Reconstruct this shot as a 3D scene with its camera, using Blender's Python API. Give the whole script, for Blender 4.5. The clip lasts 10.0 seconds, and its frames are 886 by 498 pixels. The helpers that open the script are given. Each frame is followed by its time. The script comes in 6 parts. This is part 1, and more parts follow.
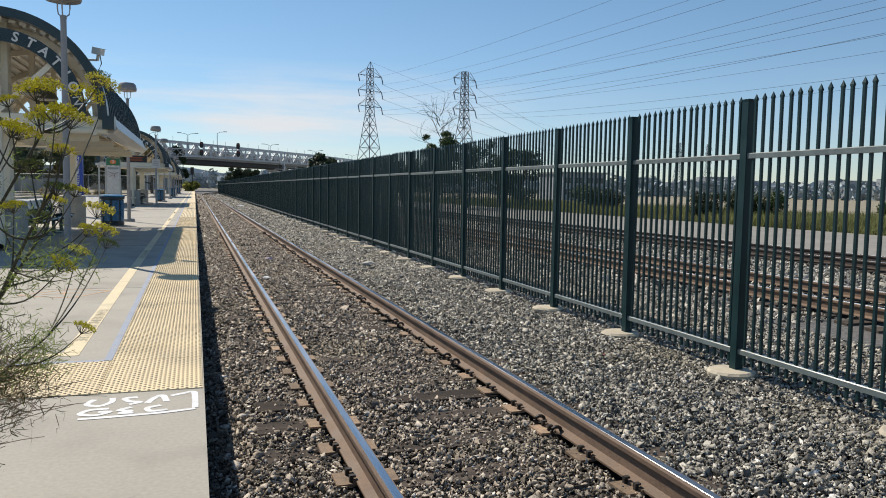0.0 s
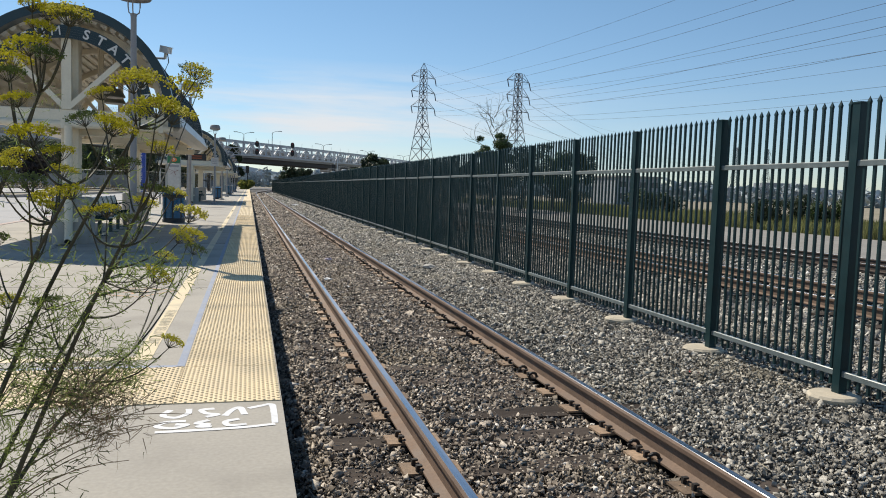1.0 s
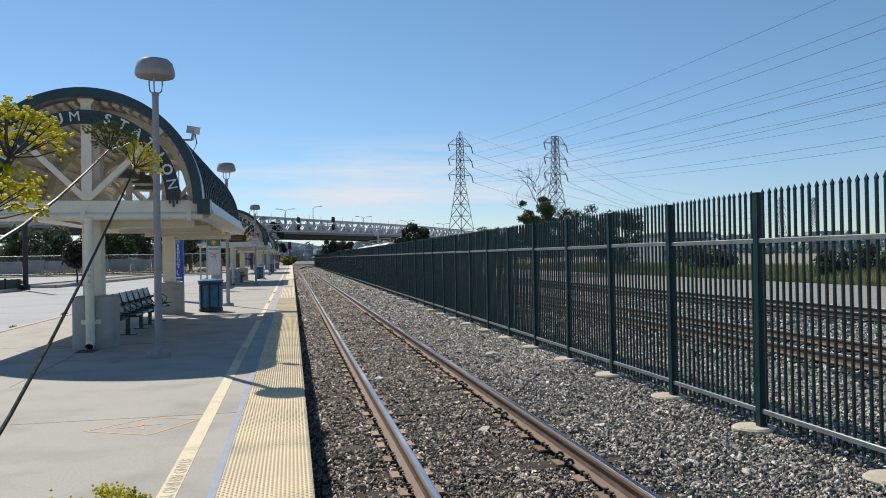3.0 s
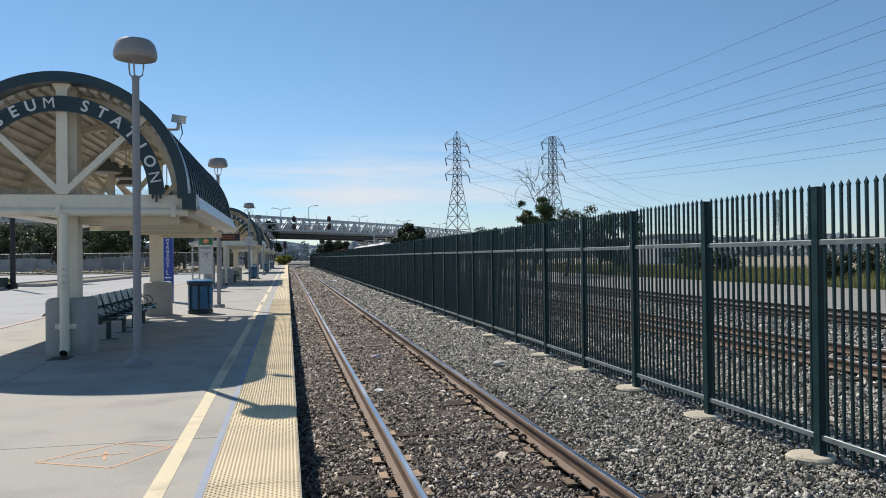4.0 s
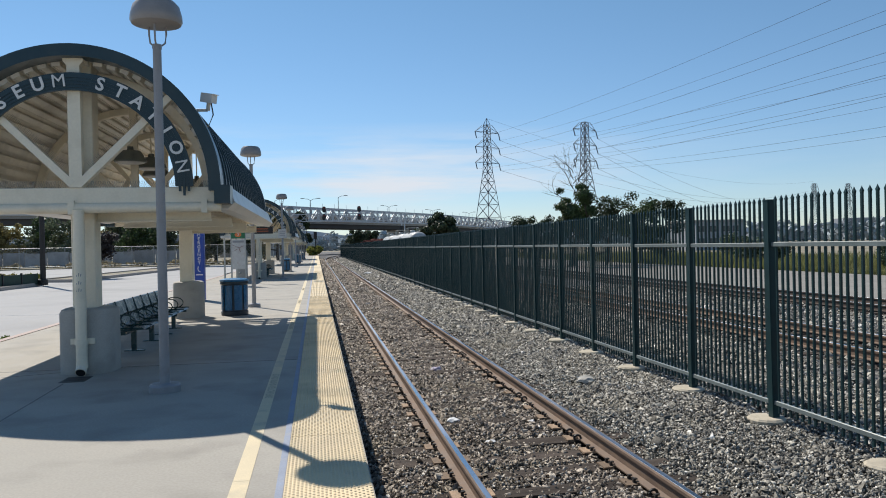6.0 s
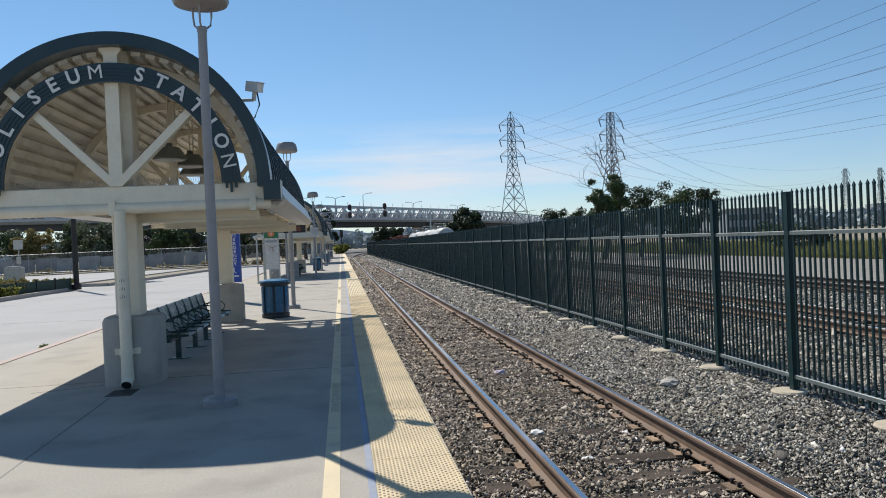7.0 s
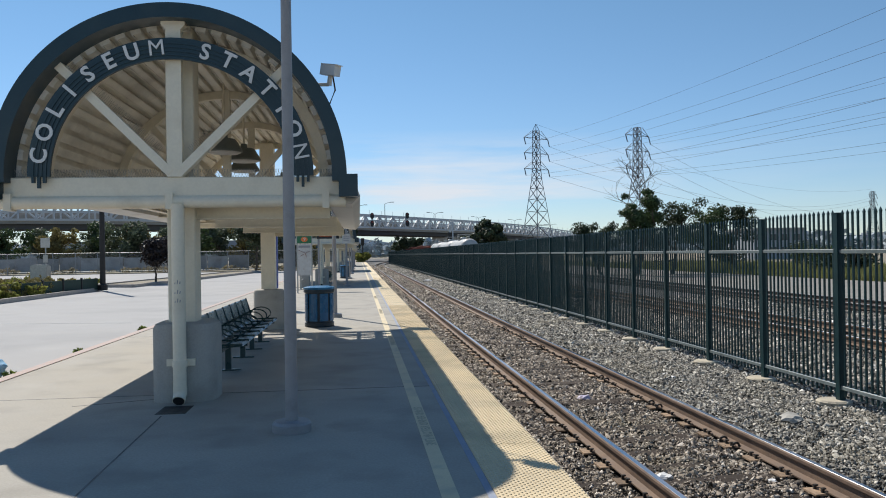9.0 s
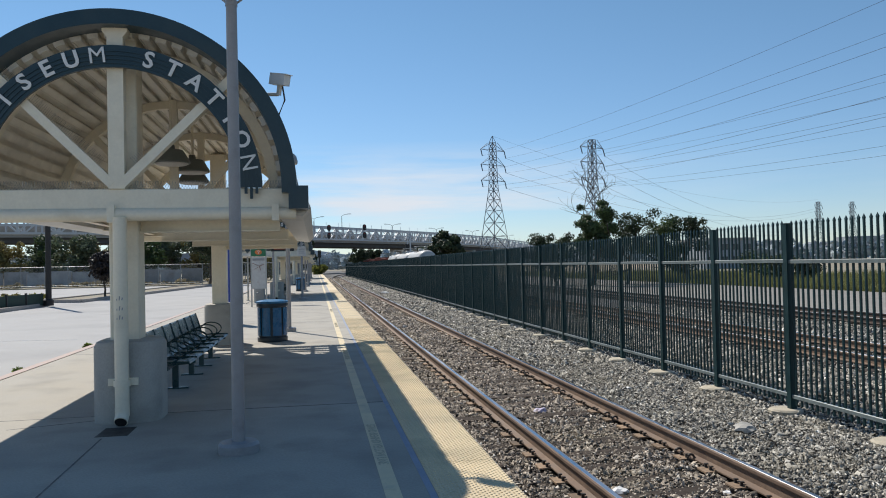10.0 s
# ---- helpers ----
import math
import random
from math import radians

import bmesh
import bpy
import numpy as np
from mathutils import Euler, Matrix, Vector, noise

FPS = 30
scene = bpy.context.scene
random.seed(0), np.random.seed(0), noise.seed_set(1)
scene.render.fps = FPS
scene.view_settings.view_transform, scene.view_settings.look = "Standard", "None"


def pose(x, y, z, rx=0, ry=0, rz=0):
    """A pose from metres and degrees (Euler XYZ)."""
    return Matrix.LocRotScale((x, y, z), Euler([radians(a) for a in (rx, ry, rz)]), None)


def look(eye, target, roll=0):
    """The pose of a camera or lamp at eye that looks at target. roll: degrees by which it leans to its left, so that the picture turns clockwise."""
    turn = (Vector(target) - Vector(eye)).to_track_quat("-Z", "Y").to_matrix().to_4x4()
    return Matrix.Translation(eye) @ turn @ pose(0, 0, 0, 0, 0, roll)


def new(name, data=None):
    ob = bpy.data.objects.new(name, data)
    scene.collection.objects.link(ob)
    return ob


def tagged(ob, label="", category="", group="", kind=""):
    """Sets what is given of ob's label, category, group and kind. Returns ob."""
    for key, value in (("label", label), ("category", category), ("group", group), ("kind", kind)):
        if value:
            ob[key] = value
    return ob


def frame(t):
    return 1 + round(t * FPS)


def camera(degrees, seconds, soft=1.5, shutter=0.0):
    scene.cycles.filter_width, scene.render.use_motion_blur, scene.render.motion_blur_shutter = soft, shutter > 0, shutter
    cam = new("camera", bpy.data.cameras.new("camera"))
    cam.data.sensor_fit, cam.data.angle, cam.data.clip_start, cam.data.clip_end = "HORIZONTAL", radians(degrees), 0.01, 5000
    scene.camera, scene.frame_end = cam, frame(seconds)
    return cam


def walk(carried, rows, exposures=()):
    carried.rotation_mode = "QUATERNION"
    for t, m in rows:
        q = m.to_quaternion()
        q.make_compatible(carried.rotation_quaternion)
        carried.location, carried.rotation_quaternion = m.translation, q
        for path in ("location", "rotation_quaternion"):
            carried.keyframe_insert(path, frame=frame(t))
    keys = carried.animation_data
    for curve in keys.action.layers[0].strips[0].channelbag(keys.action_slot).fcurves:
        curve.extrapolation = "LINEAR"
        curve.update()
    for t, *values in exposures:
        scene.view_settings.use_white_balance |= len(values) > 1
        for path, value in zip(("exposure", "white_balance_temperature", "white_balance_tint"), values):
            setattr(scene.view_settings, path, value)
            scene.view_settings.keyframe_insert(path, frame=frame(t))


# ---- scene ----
cam = camera(60.3, 10.0, soft=1.0)
PATH = [
    (0, (-0.023, -0.157, 1.284), (0.595, 1.739, 1.129), 1.0),
    (0.5, (-0.075, 0.004, 1.298), (0.473, 1.92, 1.133), 1.0),
    (1, (-0.185, 0.235, 1.297), (0.31, 2.166, 1.143), 1.9),
    (1.5, (-0.138, 0.599, 1.373), (0.285, 2.549, 1.232), 0.1),
    (2, (-0.065, 1.105, 1.468), (0.53, 3.014, 1.416), -3.6),
    (2.5, (-0.16, 1.601, 1.5), (0.31, 3.545, 1.473), 0.1),
    (3, (-0.096, 2.104, 1.529), (0.293, 4.066, 1.547), -1.0),
    (3.2, (-0.095, 2.316, 1.525), (0.285, 4.279, 1.54), -0.8),
    (4.5, (-0.034, 3.652, 1.585), (0.376, 5.61, 1.607), -0.6),
    (5, (-0.116, 4.156, 1.649), (0.282, 6.116, 1.674), -0.3),
    (5.5, (-0.165, 4.704, 1.675), (0.193, 6.671, 1.687), -0.8),
    (5.7, (-0.223, 4.907, 1.686), (0.121, 6.877, 1.688), -0.9),
    (6.8, (-0.681, 5.921, 1.734), (-0.403, 7.902, 1.711), -2.5),
    (7, (-0.772, 6.131, 1.715), (-0.508, 8.114, 1.695), -2.6),
    (7.5, (-1.058, 6.511, 1.721), (-0.823, 8.498, 1.7), -2.7),
    (8, (-1.267, 6.884, 1.697), (-1.054, 8.873, 1.676), -2.3),
    (8.5, (-1.399, 7.215, 1.689), (-1.198, 9.205, 1.679), -1.4),
    (9, (-1.523, 7.415, 1.686), (-1.304, 9.403, 1.697), -0.9),
    (9.5, (-1.5, 7.504, 1.695), (-1.229, 9.485, 1.724), -1.0),
    (10, (-1.452, 7.551, 1.7), (-1.123, 9.524, 1.739), -1.3),
]
walk(cam, [(t, look(eye, target, roll)) for t, eye, target, roll in PATH],
     exposures=[(0, 0.02, 6850, 10), (0.5, 0.12, 6850, 10), (1.0, 0.04, 6850, 10), (2.0, 0.0, 6650, 10), (3.2, 0.0, 6500, 10), (10, 0.0, 6500, 10)])

# ---------- world, sun ----------
SUN_EL, SUN_AZ = 46.0, 26.9   # the azimuth is measured from +y towards -x
world = bpy.data.worlds.new("world")
scene.world = world
world.use_nodes = True
wn, wl = world.node_tree.nodes, world.node_tree.links
wn.clear()
w_out = wn.new("ShaderNodeOutputWorld")
w_bg = wn.new("ShaderNodeBackground")
w_sky = wn.new("ShaderNodeTexSky")
w_sky.sky_type = "NISHITA"
w_sky.sun_disc = False
w_sky.sun_elevation = radians(SUN_EL)
w_sky.sun_rotation = radians(-SUN_AZ)
w_sky.altitude = 0
w_sky.air_density, w_sky.dust_density, w_sky.ozone_density = 1.0, 0.0, 3.0
w_bg.inputs["Strength"].default_value = 0.097
# thin cirrus near the horizon
w_co = wn.new("ShaderNodeTexCoord")
w_map = wn.new("ShaderNodeMapping")
w_map.inputs["Scale"].default_value = (1.6, 1.6, 17.0)
w_map.inputs["Location"].default_value = (0.55, 0.0, 0.3)
w_map.inputs["Rotation"].default_value = (radians(3), radians(-3), 0)
w_noise = wn.new("ShaderNodeTexNoise")
w_noise.inputs["Scale"].default_value = 1.9
w_noise.inputs["Detail"].default_value = 7
w_noise.inputs["Roughness"].default_value = 0.58
w_ramp = wn.new("ShaderNodeValToRGB")
w_ramp.color_ramp.elements[0].position, w_ramp.color_ramp.elements[1].position = 0.44, 0.70
w_sep = wn.new("ShaderNodeSeparateXYZ")
w_band = wn.new("ShaderNodeValToRGB")
be = w_band.color_ramp.elements
be[0].position, be[0].color = 0.03, (0, 0, 0, 1)
be[1].position, be[1].color = 0.16, (0, 0, 0, 1)
e = be.new(0.075)
e.color = (1, 1, 1, 1)
e = be.new(0.115)
e.color = (0.75, 0.75, 0.75, 1)
w_mul = wn.new("ShaderNodeMath")
w_mul.operation = "MULTIPLY"
w_mix = wn.new("ShaderNodeMixRGB")
w_mix.inputs["Color2"].default_value = (7.6, 8.1, 8.8, 1)
wl.new(w_co.outputs["Generated"], w_map.inputs["Vector"])
wl.new(w_map.outputs["Vector"], w_noise.inputs["Vector"])
w_patch = wn.new("ShaderNodeValToRGB")
pe = w_patch.color_ramp.elements
pe[0].position, pe[0].color = 0.0, (0, 0, 0, 1)
pe[1].position, pe[1].color = 0.23, (0, 0, 0, 1)
e = pe.new(0.09)
e.color = (1, 1, 1, 1)
w_add = wn.new("ShaderNodeMath")
w_add.operation = "MULTIPLY_ADD"
w_add.inputs[1].default_value = 0.15
wl.new(w_sep.outputs["X"], w_patch.inputs["Fac"])
wl.new(w_patch.outputs["Color"], w_add.inputs[0])
wl.new(w_noise.outputs["Fac"], w_add.inputs[2])
wl.new(w_add.outputs[0], w_ramp.inputs["Fac"])
wl.new(w_co.outputs["Generated"], w_sep.inputs["Vector"])
wl.new(w_sep.outputs["Z"], w_band.inputs["Fac"])
wl.new(w_ramp.outputs["Color"], w_mul.inputs[0])
wl.new(w_band.outputs["Color"], w_mul.inputs[1])
w_side = wn.new("ShaderNodeValToRGB")
se = w_side.color_ramp.elements
se[0].position, se[0].color = 0.24, (1, 1, 1, 1)
se[1].position, se[1].color = 0.42, (0.12, 0.12, 0.12, 1)
w_mul2 = wn.new("ShaderNodeMath")
w_mul2.operation = "MULTIPLY"
wl.new(w_sep.outputs["X"], w_side.inputs["Fac"])
wl.new(w_mul.outputs[0], w_mul2.inputs[0])
wl.new(w_side.outputs["Color"], w_mul2.inputs[1])
wl.new(w_mul2.outputs[0], w_mix.inputs["Fac"])
w_tint = wn.new("ShaderNodeMixRGB")
w_tint.blend_type = "MULTIPLY"
w_tint.inputs["Fac"].default_value = 1.0
w_grad = wn.new("ShaderNodeValToRGB")
w_grad.color_ramp.elements[0].color = (0.84, 0.935, 1.13, 1)
w_grad.color_ramp.elements[1].position, w_grad.color_ramp.elements[1].color = 0.30, (0.86, 1.04, 1.08, 1)
wl.new(w_sep.outputs["Z"], w_grad.inputs["Fac"])
wl.new(w_grad.outputs["Color"], w_tint.inputs["Color2"])
wl.new(w_sky.outputs["Color"], w_tint.inputs["Color1"])
wl.new(w_tint.outputs["Color"], w_mix.inputs["Color1"])
wl.new(w_mix.outputs["Color"], w_bg.inputs["Color"])
wl.new(w_bg.outputs["Background"], w_out.inputs["Surface"])

sun_data = bpy.data.lights.new("sun", "SUN")
sun_data.energy, sun_data.angle, sun_data.color = 5.2, radians(0.53), (1.0, 0.95, 0.86)
to_sun = Vector((-math.sin(radians(SUN_AZ)) * math.cos(radians(SUN_EL)), math.cos(radians(SUN_AZ)) * math.cos(radians(SUN_EL)), math.sin(radians(SUN_EL))))
sun = new("sun", sun_data)
sun.matrix_world = look(to_sun * 100, (0, 0, 0))
scene.view_settings.exposure = 0.0


# ---------- materials ----------
def mat(name, color, rough=0.6, metal=0.0, var=0.25, scale=8.0, fine=90.0, bump=0.15, dirt=None, dirt_amount=0.35, dirt_scale=1.6,
        per="", per_var=0.0, spec=0.5, stretch=(1, 1, 1), translucent=0.0):
    """Principled paint with two scales of mottling, optional stains, a bump, and per-piece variation (per: 'object' or 'island')."""
    m = bpy.data.materials.new(name)
    m.use_nodes = True
    n, l = m.node_tree.nodes, m.node_tree.links
    b = n["Principled BSDF"]
    b.inputs["Roughness"].default_value = rough
    b.inputs["Metallic"].default_value = metal
    b.inputs["Specular IOR Level"].default_value = spec
    co = n.new("ShaderNodeTexCoord")
    geo = n.new("ShaderNodeNewGeometry")
    mp = n.new("ShaderNodeMapping")
    mp.inputs["Scale"].default_value = stretch
    l.new(geo.outputs["Position"], mp.inputs["Vector"])

    def noise_node(sc, det=4):
        t = n.new("ShaderNodeTexNoise")
        t.inputs["Scale"].default_value = sc
        t.inputs["Detail"].default_value = det
        l.new(mp.outputs["Vector"], t.inputs["Vector"])
        return t

    def mixed(kind, fac, c1, c2):
        x = n.new("ShaderNodeMixRGB")
        x.blend_type = kind
        for sock, v in (("Fac", fac), ("Color1", c1), ("Color2", c2)):
            if isinstance(v, (int, float)):
                x.inputs[sock].default_value = v
            elif isinstance(v, tuple):
                x.inputs[sock].default_value = (*v[:3], 1)
            else:
                l.new(v, x.inputs[sock])
        return x.outputs["Color"]

    def ramp(src, p0, p1, v0=0.0, v1=1.0):
        r = n.new("ShaderNodeMapRange")
        r.inputs["From Min"].default_value, r.inputs["From Max"].default_value = p0, p1
        r.inputs["To Min"].default_value, r.inputs["To Max"].default_value = v0, v1
        l.new(src, r.inputs["Value"])
        return r.outputs["Result"]

    big, small = noise_node(scale), noise_node(fine, 2)
    dark = tuple(c * (1 - var) for c in color)
    light = tuple(min(1, c * (1 + var * 0.8)) for c in color)
    col = mixed("MIX", ramp(big.outputs["Fac"], 0.3, 0.7), dark, light)
    col = mixed("MULTIPLY", 1.0, col, mixed("MIX", ramp(small.outputs["Fac"], 0.3, 0.7), (1 - var * 0.6,) * 3, (1 + var * 0.4,) * 3))
    if per:
        src = n.new("ShaderNodeObjectInfo").outputs["Random"] if per == "object" else geo.outputs["Random Per Island"]
        lo, hi = 1 - per_var, 1 + per_var
        tint = n.new("ShaderNodeMapRange")
        tint.inputs["To Min"].default_value, tint.inputs["To Max"].default_value = lo, hi
        l.new(src, tint.inputs["Value"])
        comb = n.new("ShaderNodeCombineXYZ")
        for k in range(3):
            l.new(tint.outputs["Result"], comb.inputs[k])
        col = mixed("MULTIPLY", 1.0, col, comb.outputs["Vector"])
    if dirt:
        d = noise_node(dirt_scale, 8)
        col = mixed("MIX", ramp(d.outputs["Fac"], 0.5, 0.72, 0, dirt_amount), col, dirt)
    l.new(col, b.inputs["Base Color"])
    l.new(ramp(big.outputs["Fac"], 0.3, 0.7, max(0.02, rough - 0.1), min(1, rough + 0.1)), b.inputs["Roughness"])
    if bump:
        bp = n.new("ShaderNodeBump")
        bp.inputs["Strength"].default_value = bump
        bp.inputs["Distance"].default_value = 0.01
        l.new(small.outputs["Fac"], bp.inputs["Height"])
        l.new(bp.outputs["Normal"], b.inputs["Normal"])
    if translucent:
        tr = n.new("ShaderNodeBsdfTranslucent")
        l.new(col, tr.inputs["Color"])
        ms = n.new("ShaderNodeMixShader")
        ms.inputs["Fac"].default_value = translucent
        l.new(b.outputs["BSDF"], ms.inputs[1])
        l.new(tr.outputs["BSDF"], ms.inputs[2])
        l.new(ms.outputs["Shader"], n["Material Output"].inputs["Surface"])
    return m


def stone_mat(name, stops, rough=0.85):
    """Crushed rock: every stone takes its own grey from a ramp."""
    m = mat(name, (0.2, 0.2, 0.2), rough, bump=0.4, fine=140, spec=0.25)
    n, l = m.node_tree.nodes, m.node_tree.links
    geo = n.new("ShaderNodeNewGeometry")
    r = n.new("ShaderNodeValToRGB")
    els = r.color_ramp.elements
    while len(els) < len(stops):
        els.new(0.5)
    for el, (p, c) in zip(els, stops):
        el.position, el.color = p, (*c, 1)
    l.new(geo.outputs["Random Per Island"], r.inputs["Fac"])
    t = n.new("ShaderNodeTexNoise")
    t.inputs["Scale"].default_value = 60
    l.new(geo.outputs["Position"], t.inputs["Vector"])
    t2 = n.new("ShaderNodeTexNoise")
    t2.inputs["Scale"].default_value = 0.7
    t2.inputs["Detail"].default_value = 6
    l.new(geo.outputs["Position"], t2.inputs["Vector"])
    k = n.new("ShaderNodeMapRange")
    k.inputs["From Min"].default_value, k.inputs["From Max"].default_value, k.inputs["To Min"].default_value, k.inputs["To Max"].default_value = 0.3, 0.7, 0.7, 1.3
    l.new(t.outputs["Fac"], k.inputs["Value"])
    x = n.new("ShaderNodeMixRGB")
    x.blend_type, x.inputs["Fac"].default_value = "MULTIPLY", 1
    l.new(r.outputs["Color"], x.inputs["Color1"])
    l.new(k.outputs["Result"], x.inputs["Color2"])
    rust = n.new("ShaderNodeMixRGB")
    k2 = n.new("ShaderNodeMapRange")
    k2.inputs["From Min"].default_value, k2.inputs["From Max"].default_value, k2.inputs["To Max"].default_value = 0.5, 0.8, 0.45
    l.new(t2.outputs["Fac"], k2.inputs["Value"])
    l.new(k2.outputs["Result"], rust.inputs["Fac"])
    l.new(x.outputs["Color"], rust.inputs["Color1"])
    rust.inputs["Color2"].default_value = (0.29, 0.25, 0.17, 1)
    l.new(rust.outputs["Color"], n["Principled BSDF"].inputs["Base Color"])
    return m


M = {}
M["concrete"] = mat("concrete", (0.375, 0.345, 0.295), 0.85, var=0.15, scale=0.8, fine=45, bump=0.12, dirt=(0.22, 0.20, 0.17), dirt_amount=0.6, dirt_scale=1.3)
M["pedestal"] = mat("pedestal_concrete", (0.42, 0.40, 0.36), 0.9, var=0.12, scale=2.5, fine=50, bump=0.2, dirt=(0.2, 0.19, 0.17), dirt_amount=0.5, dirt_scale=2.5)
M["back_panel"] = mat("grey_panel", (0.30, 0.305, 0.31), 0.8, var=0.15, scale=1.2, dirt=(0.17, 0.16, 0.14), dirt_amount=0.6, dirt_scale=0.9, per="object", per_var=0.25)
# leaf green paled by haze that is put into the colour
M["leaf_hazy"] = mat("leaf_hazy", (0.105, 0.13, 0.075), 0.7, var=0.3, scale=0.5, bump=0, per="island", per_var=0.4, translucent=0.3)
M["curb"] = mat("curb", (0.42, 0.38, 0.34), 0.9, var=0.15, dirt=(0.25, 0.2, 0.18))
M["curb_paint"] = mat("faded_red_paint", (0.48, 0.37, 0.33), 0.85, var=0.2, dirt=(0.40, 0.37, 0.33), dirt_amount=0.8, dirt_scale=5)
M["tactile"] = mat("tactile_yellow", (0.70, 0.56, 0.35), 0.7, var=0.10, scale=1.5, fine=70, bump=0.1, dirt=(0.33, 0.27, 0.17), dirt_amount=0.5, dirt_scale=1.1, per="object", per_var=0.06)
M["stripe"] = mat("stripe_yellow", (0.68, 0.56, 0.355), 0.7, var=0.10, scale=2, dirt=(0.40, 0.36, 0.28), dirt_amount=0.6, dirt_scale=4)
M["blue_line"] = mat("blue_grey_line", (0.27, 0.305, 0.385), 0.75, var=0.15, scale=3, dirt=(0.36, 0.35, 0.33), dirt_amount=0.6, dirt_scale=5)
M["white_paint"] = mat("white_spray", (0.72, 0.72, 0.72), 0.6, var=0.08, dirt=(0.45, 0.43, 0.4), dirt_amount=0.4, dirt_scale=14)
M["cream"] = mat("cream_paint", (0.82, 0.745, 0.59), 0.45, var=0.06, scale=2, fine=30, bump=0.03, dirt=(0.42, 0.36, 0.26), dirt_amount=0.4, dirt_scale=2)
M["decking"] = mat("roof_decking", (0.86, 0.81, 0.71), 0.5, var=0.08, scale=3, bump=0.03, dirt=(0.3, 0.26, 0.2), dirt_amount=0.4)
M["green"] = mat("dark_green_paint", (0.013, 0.040, 0.054), 0.38, var=0.15, scale=3, fine=30, bump=0.03, dirt=(0.05, 0.07, 0.07), dirt_amount=0.4)
M["letter"] = mat("letter_white", (0.72, 0.72, 0.70), 0.4, var=0.05, bump=0.0)
M["lamp_grey"] = mat("lamp_post_paint", (0.29, 0.29, 0.30), 0.45, var=0.08, scale=3, bump=0.04, dirt=(0.1, 0.09, 0.08), dirt_amount=0.3, dirt_scale=6)
M["lamp_head"] = mat("lamp_head", (0.30, 0.28, 0.27), 0.4, var=0.08, bump=0.02)
M["dish"] = mat("dish_grey_green", (0.15, 0.165, 0.15), 0.5, var=0.1, scale=6, bump=0.02)
M["steel_grey"] = mat("galvanised", (0.42, 0.42, 0.40), 0.4, metal=0.6, var=0.15, bump=0.03)
M["eave"] = mat("eave_metal", (0.62, 0.60, 0.55), 0.4, var=0.08, bump=0.03, dirt=(0.3, 0.27, 0.22), dirt_amount=0.35)
M["fence"] = mat("fence_paint", (0.012, 0.038, 0.042), 0.38, var=0.15, scale=5, bump=0.015, spec=0.25, dirt=(0.02, 0.03, 0.03), dirt_amount=0.3, dirt_scale=8)
M["footing"] = mat("footing", (0.50, 0.44, 0.34), 0.9, var=0.15, scale=6, bump=0.3, dirt=(0.25, 0.22, 0.18), dirt_amount=0.5)
M["rail_side"] = mat("rail_rust", (0.175, 0.115, 0.078), 0.75, var=0.22, scale=5, fine=60, bump=0.15, dirt=(0.10, 0.06, 0.045), dirt_amount=0.5, dirt_scale=3)
M["rail_top"] = mat("rail_polished", (0.52, 0.52, 0.54), 0.28, metal=1.0, var=0.12, scale=12, stretch=(1, 0.05, 1), bump=0.02)
M["tie"] = mat("tie_wood", (0.075, 0.060, 0.050), 0.95, spec=0.15, var=0.35, scale=12, fine=120, stretch=(0.15, 1, 1), bump=0.5, per="object", per_var=0.3)
M["plate"] = mat("tie_plate_rust", (0.27, 0.185, 0.12), 0.8, var=0.3, scale=20, bump=0.3, per="object", per_var=0.45)
M["spike"] = mat("anchor_steel", (0.028, 0.024, 0.022), 0.6, var=0.3, bump=0.2)
M["stone"] = stone_mat("ballast_stone", [(0.0, (0.055, 0.054, 0.052)), (0.3, (0.185, 0.174, 0.153)), (0.72, (0.40, 0.376, 0.328)), (0.965, (0.57, 0.54, 0.475)), (1.0, (0.85, 0.83, 0.78))])
M["ballast"] = mat("ballast_bed", (0.13, 0.125, 0.12), 0.95, var=0.6, scale=16, fine=34, bump=1.0, dirt=(0.15, 0.115, 0.09), dirt_amount=0.5, dirt_scale=0.6)
M["asphalt"] = mat("pale_asphalt", (0.38, 0.37, 0.36), 0.9, var=0.12, scale=0.6, fine=70, bump=0.15, dirt=(0.18, 0.18, 0.18), dirt_amount=0.4, dirt_scale=0.25)
M["dirt"] = mat("dry_ground", (0.27, 0.23, 0.165), 0.95, var=0.25, scale=0.5, fine=20, bump=0.5, dirt=(0.14, 0.15, 0.07), dirt_amount=0.7, dirt_scale=0.15)
M["gravel_strip"] = mat("pale_gravel", (0.245, 0.23, 0.205), 0.95, var=0.15, scale=1, fine=40, bump=0.4, dirt=(0.22, 0.2, 0.17), dirt_amount=0.4, dirt_scale=0.2)
M["galv_lattice"] = mat("pylon_steel", (0.12, 0.13, 0.15), 0.6, metal=0.2, var=0.1, bump=0)
M["cable"] = mat("cable", (0.10, 0.115, 0.14), 0.5, var=0.05, bump=0)
M["bridge_conc"] = mat("bridge_concrete", (0.34, 0.33, 0.31), 0.9, var=0.12, scale=0.25, fine=3, bump=0.1, dirt=(0.18, 0.17, 0.16), dirt_amount=0.4, dirt_scale=0.15)
M["bridge_white"] = mat("bridge_white_steel", (0.50, 0.53, 0.56), 0.5, var=0.06, scale=0.4, bump=0)
M["black"] = mat("black_plastic", (0.012, 0.012, 0.013), 0.5, var=0.2, bump=0.05)
M["bench"] = mat("bench_dark_teal", (0.020, 0.055, 0.058), 0.3, var=0.12, bump=0.02)
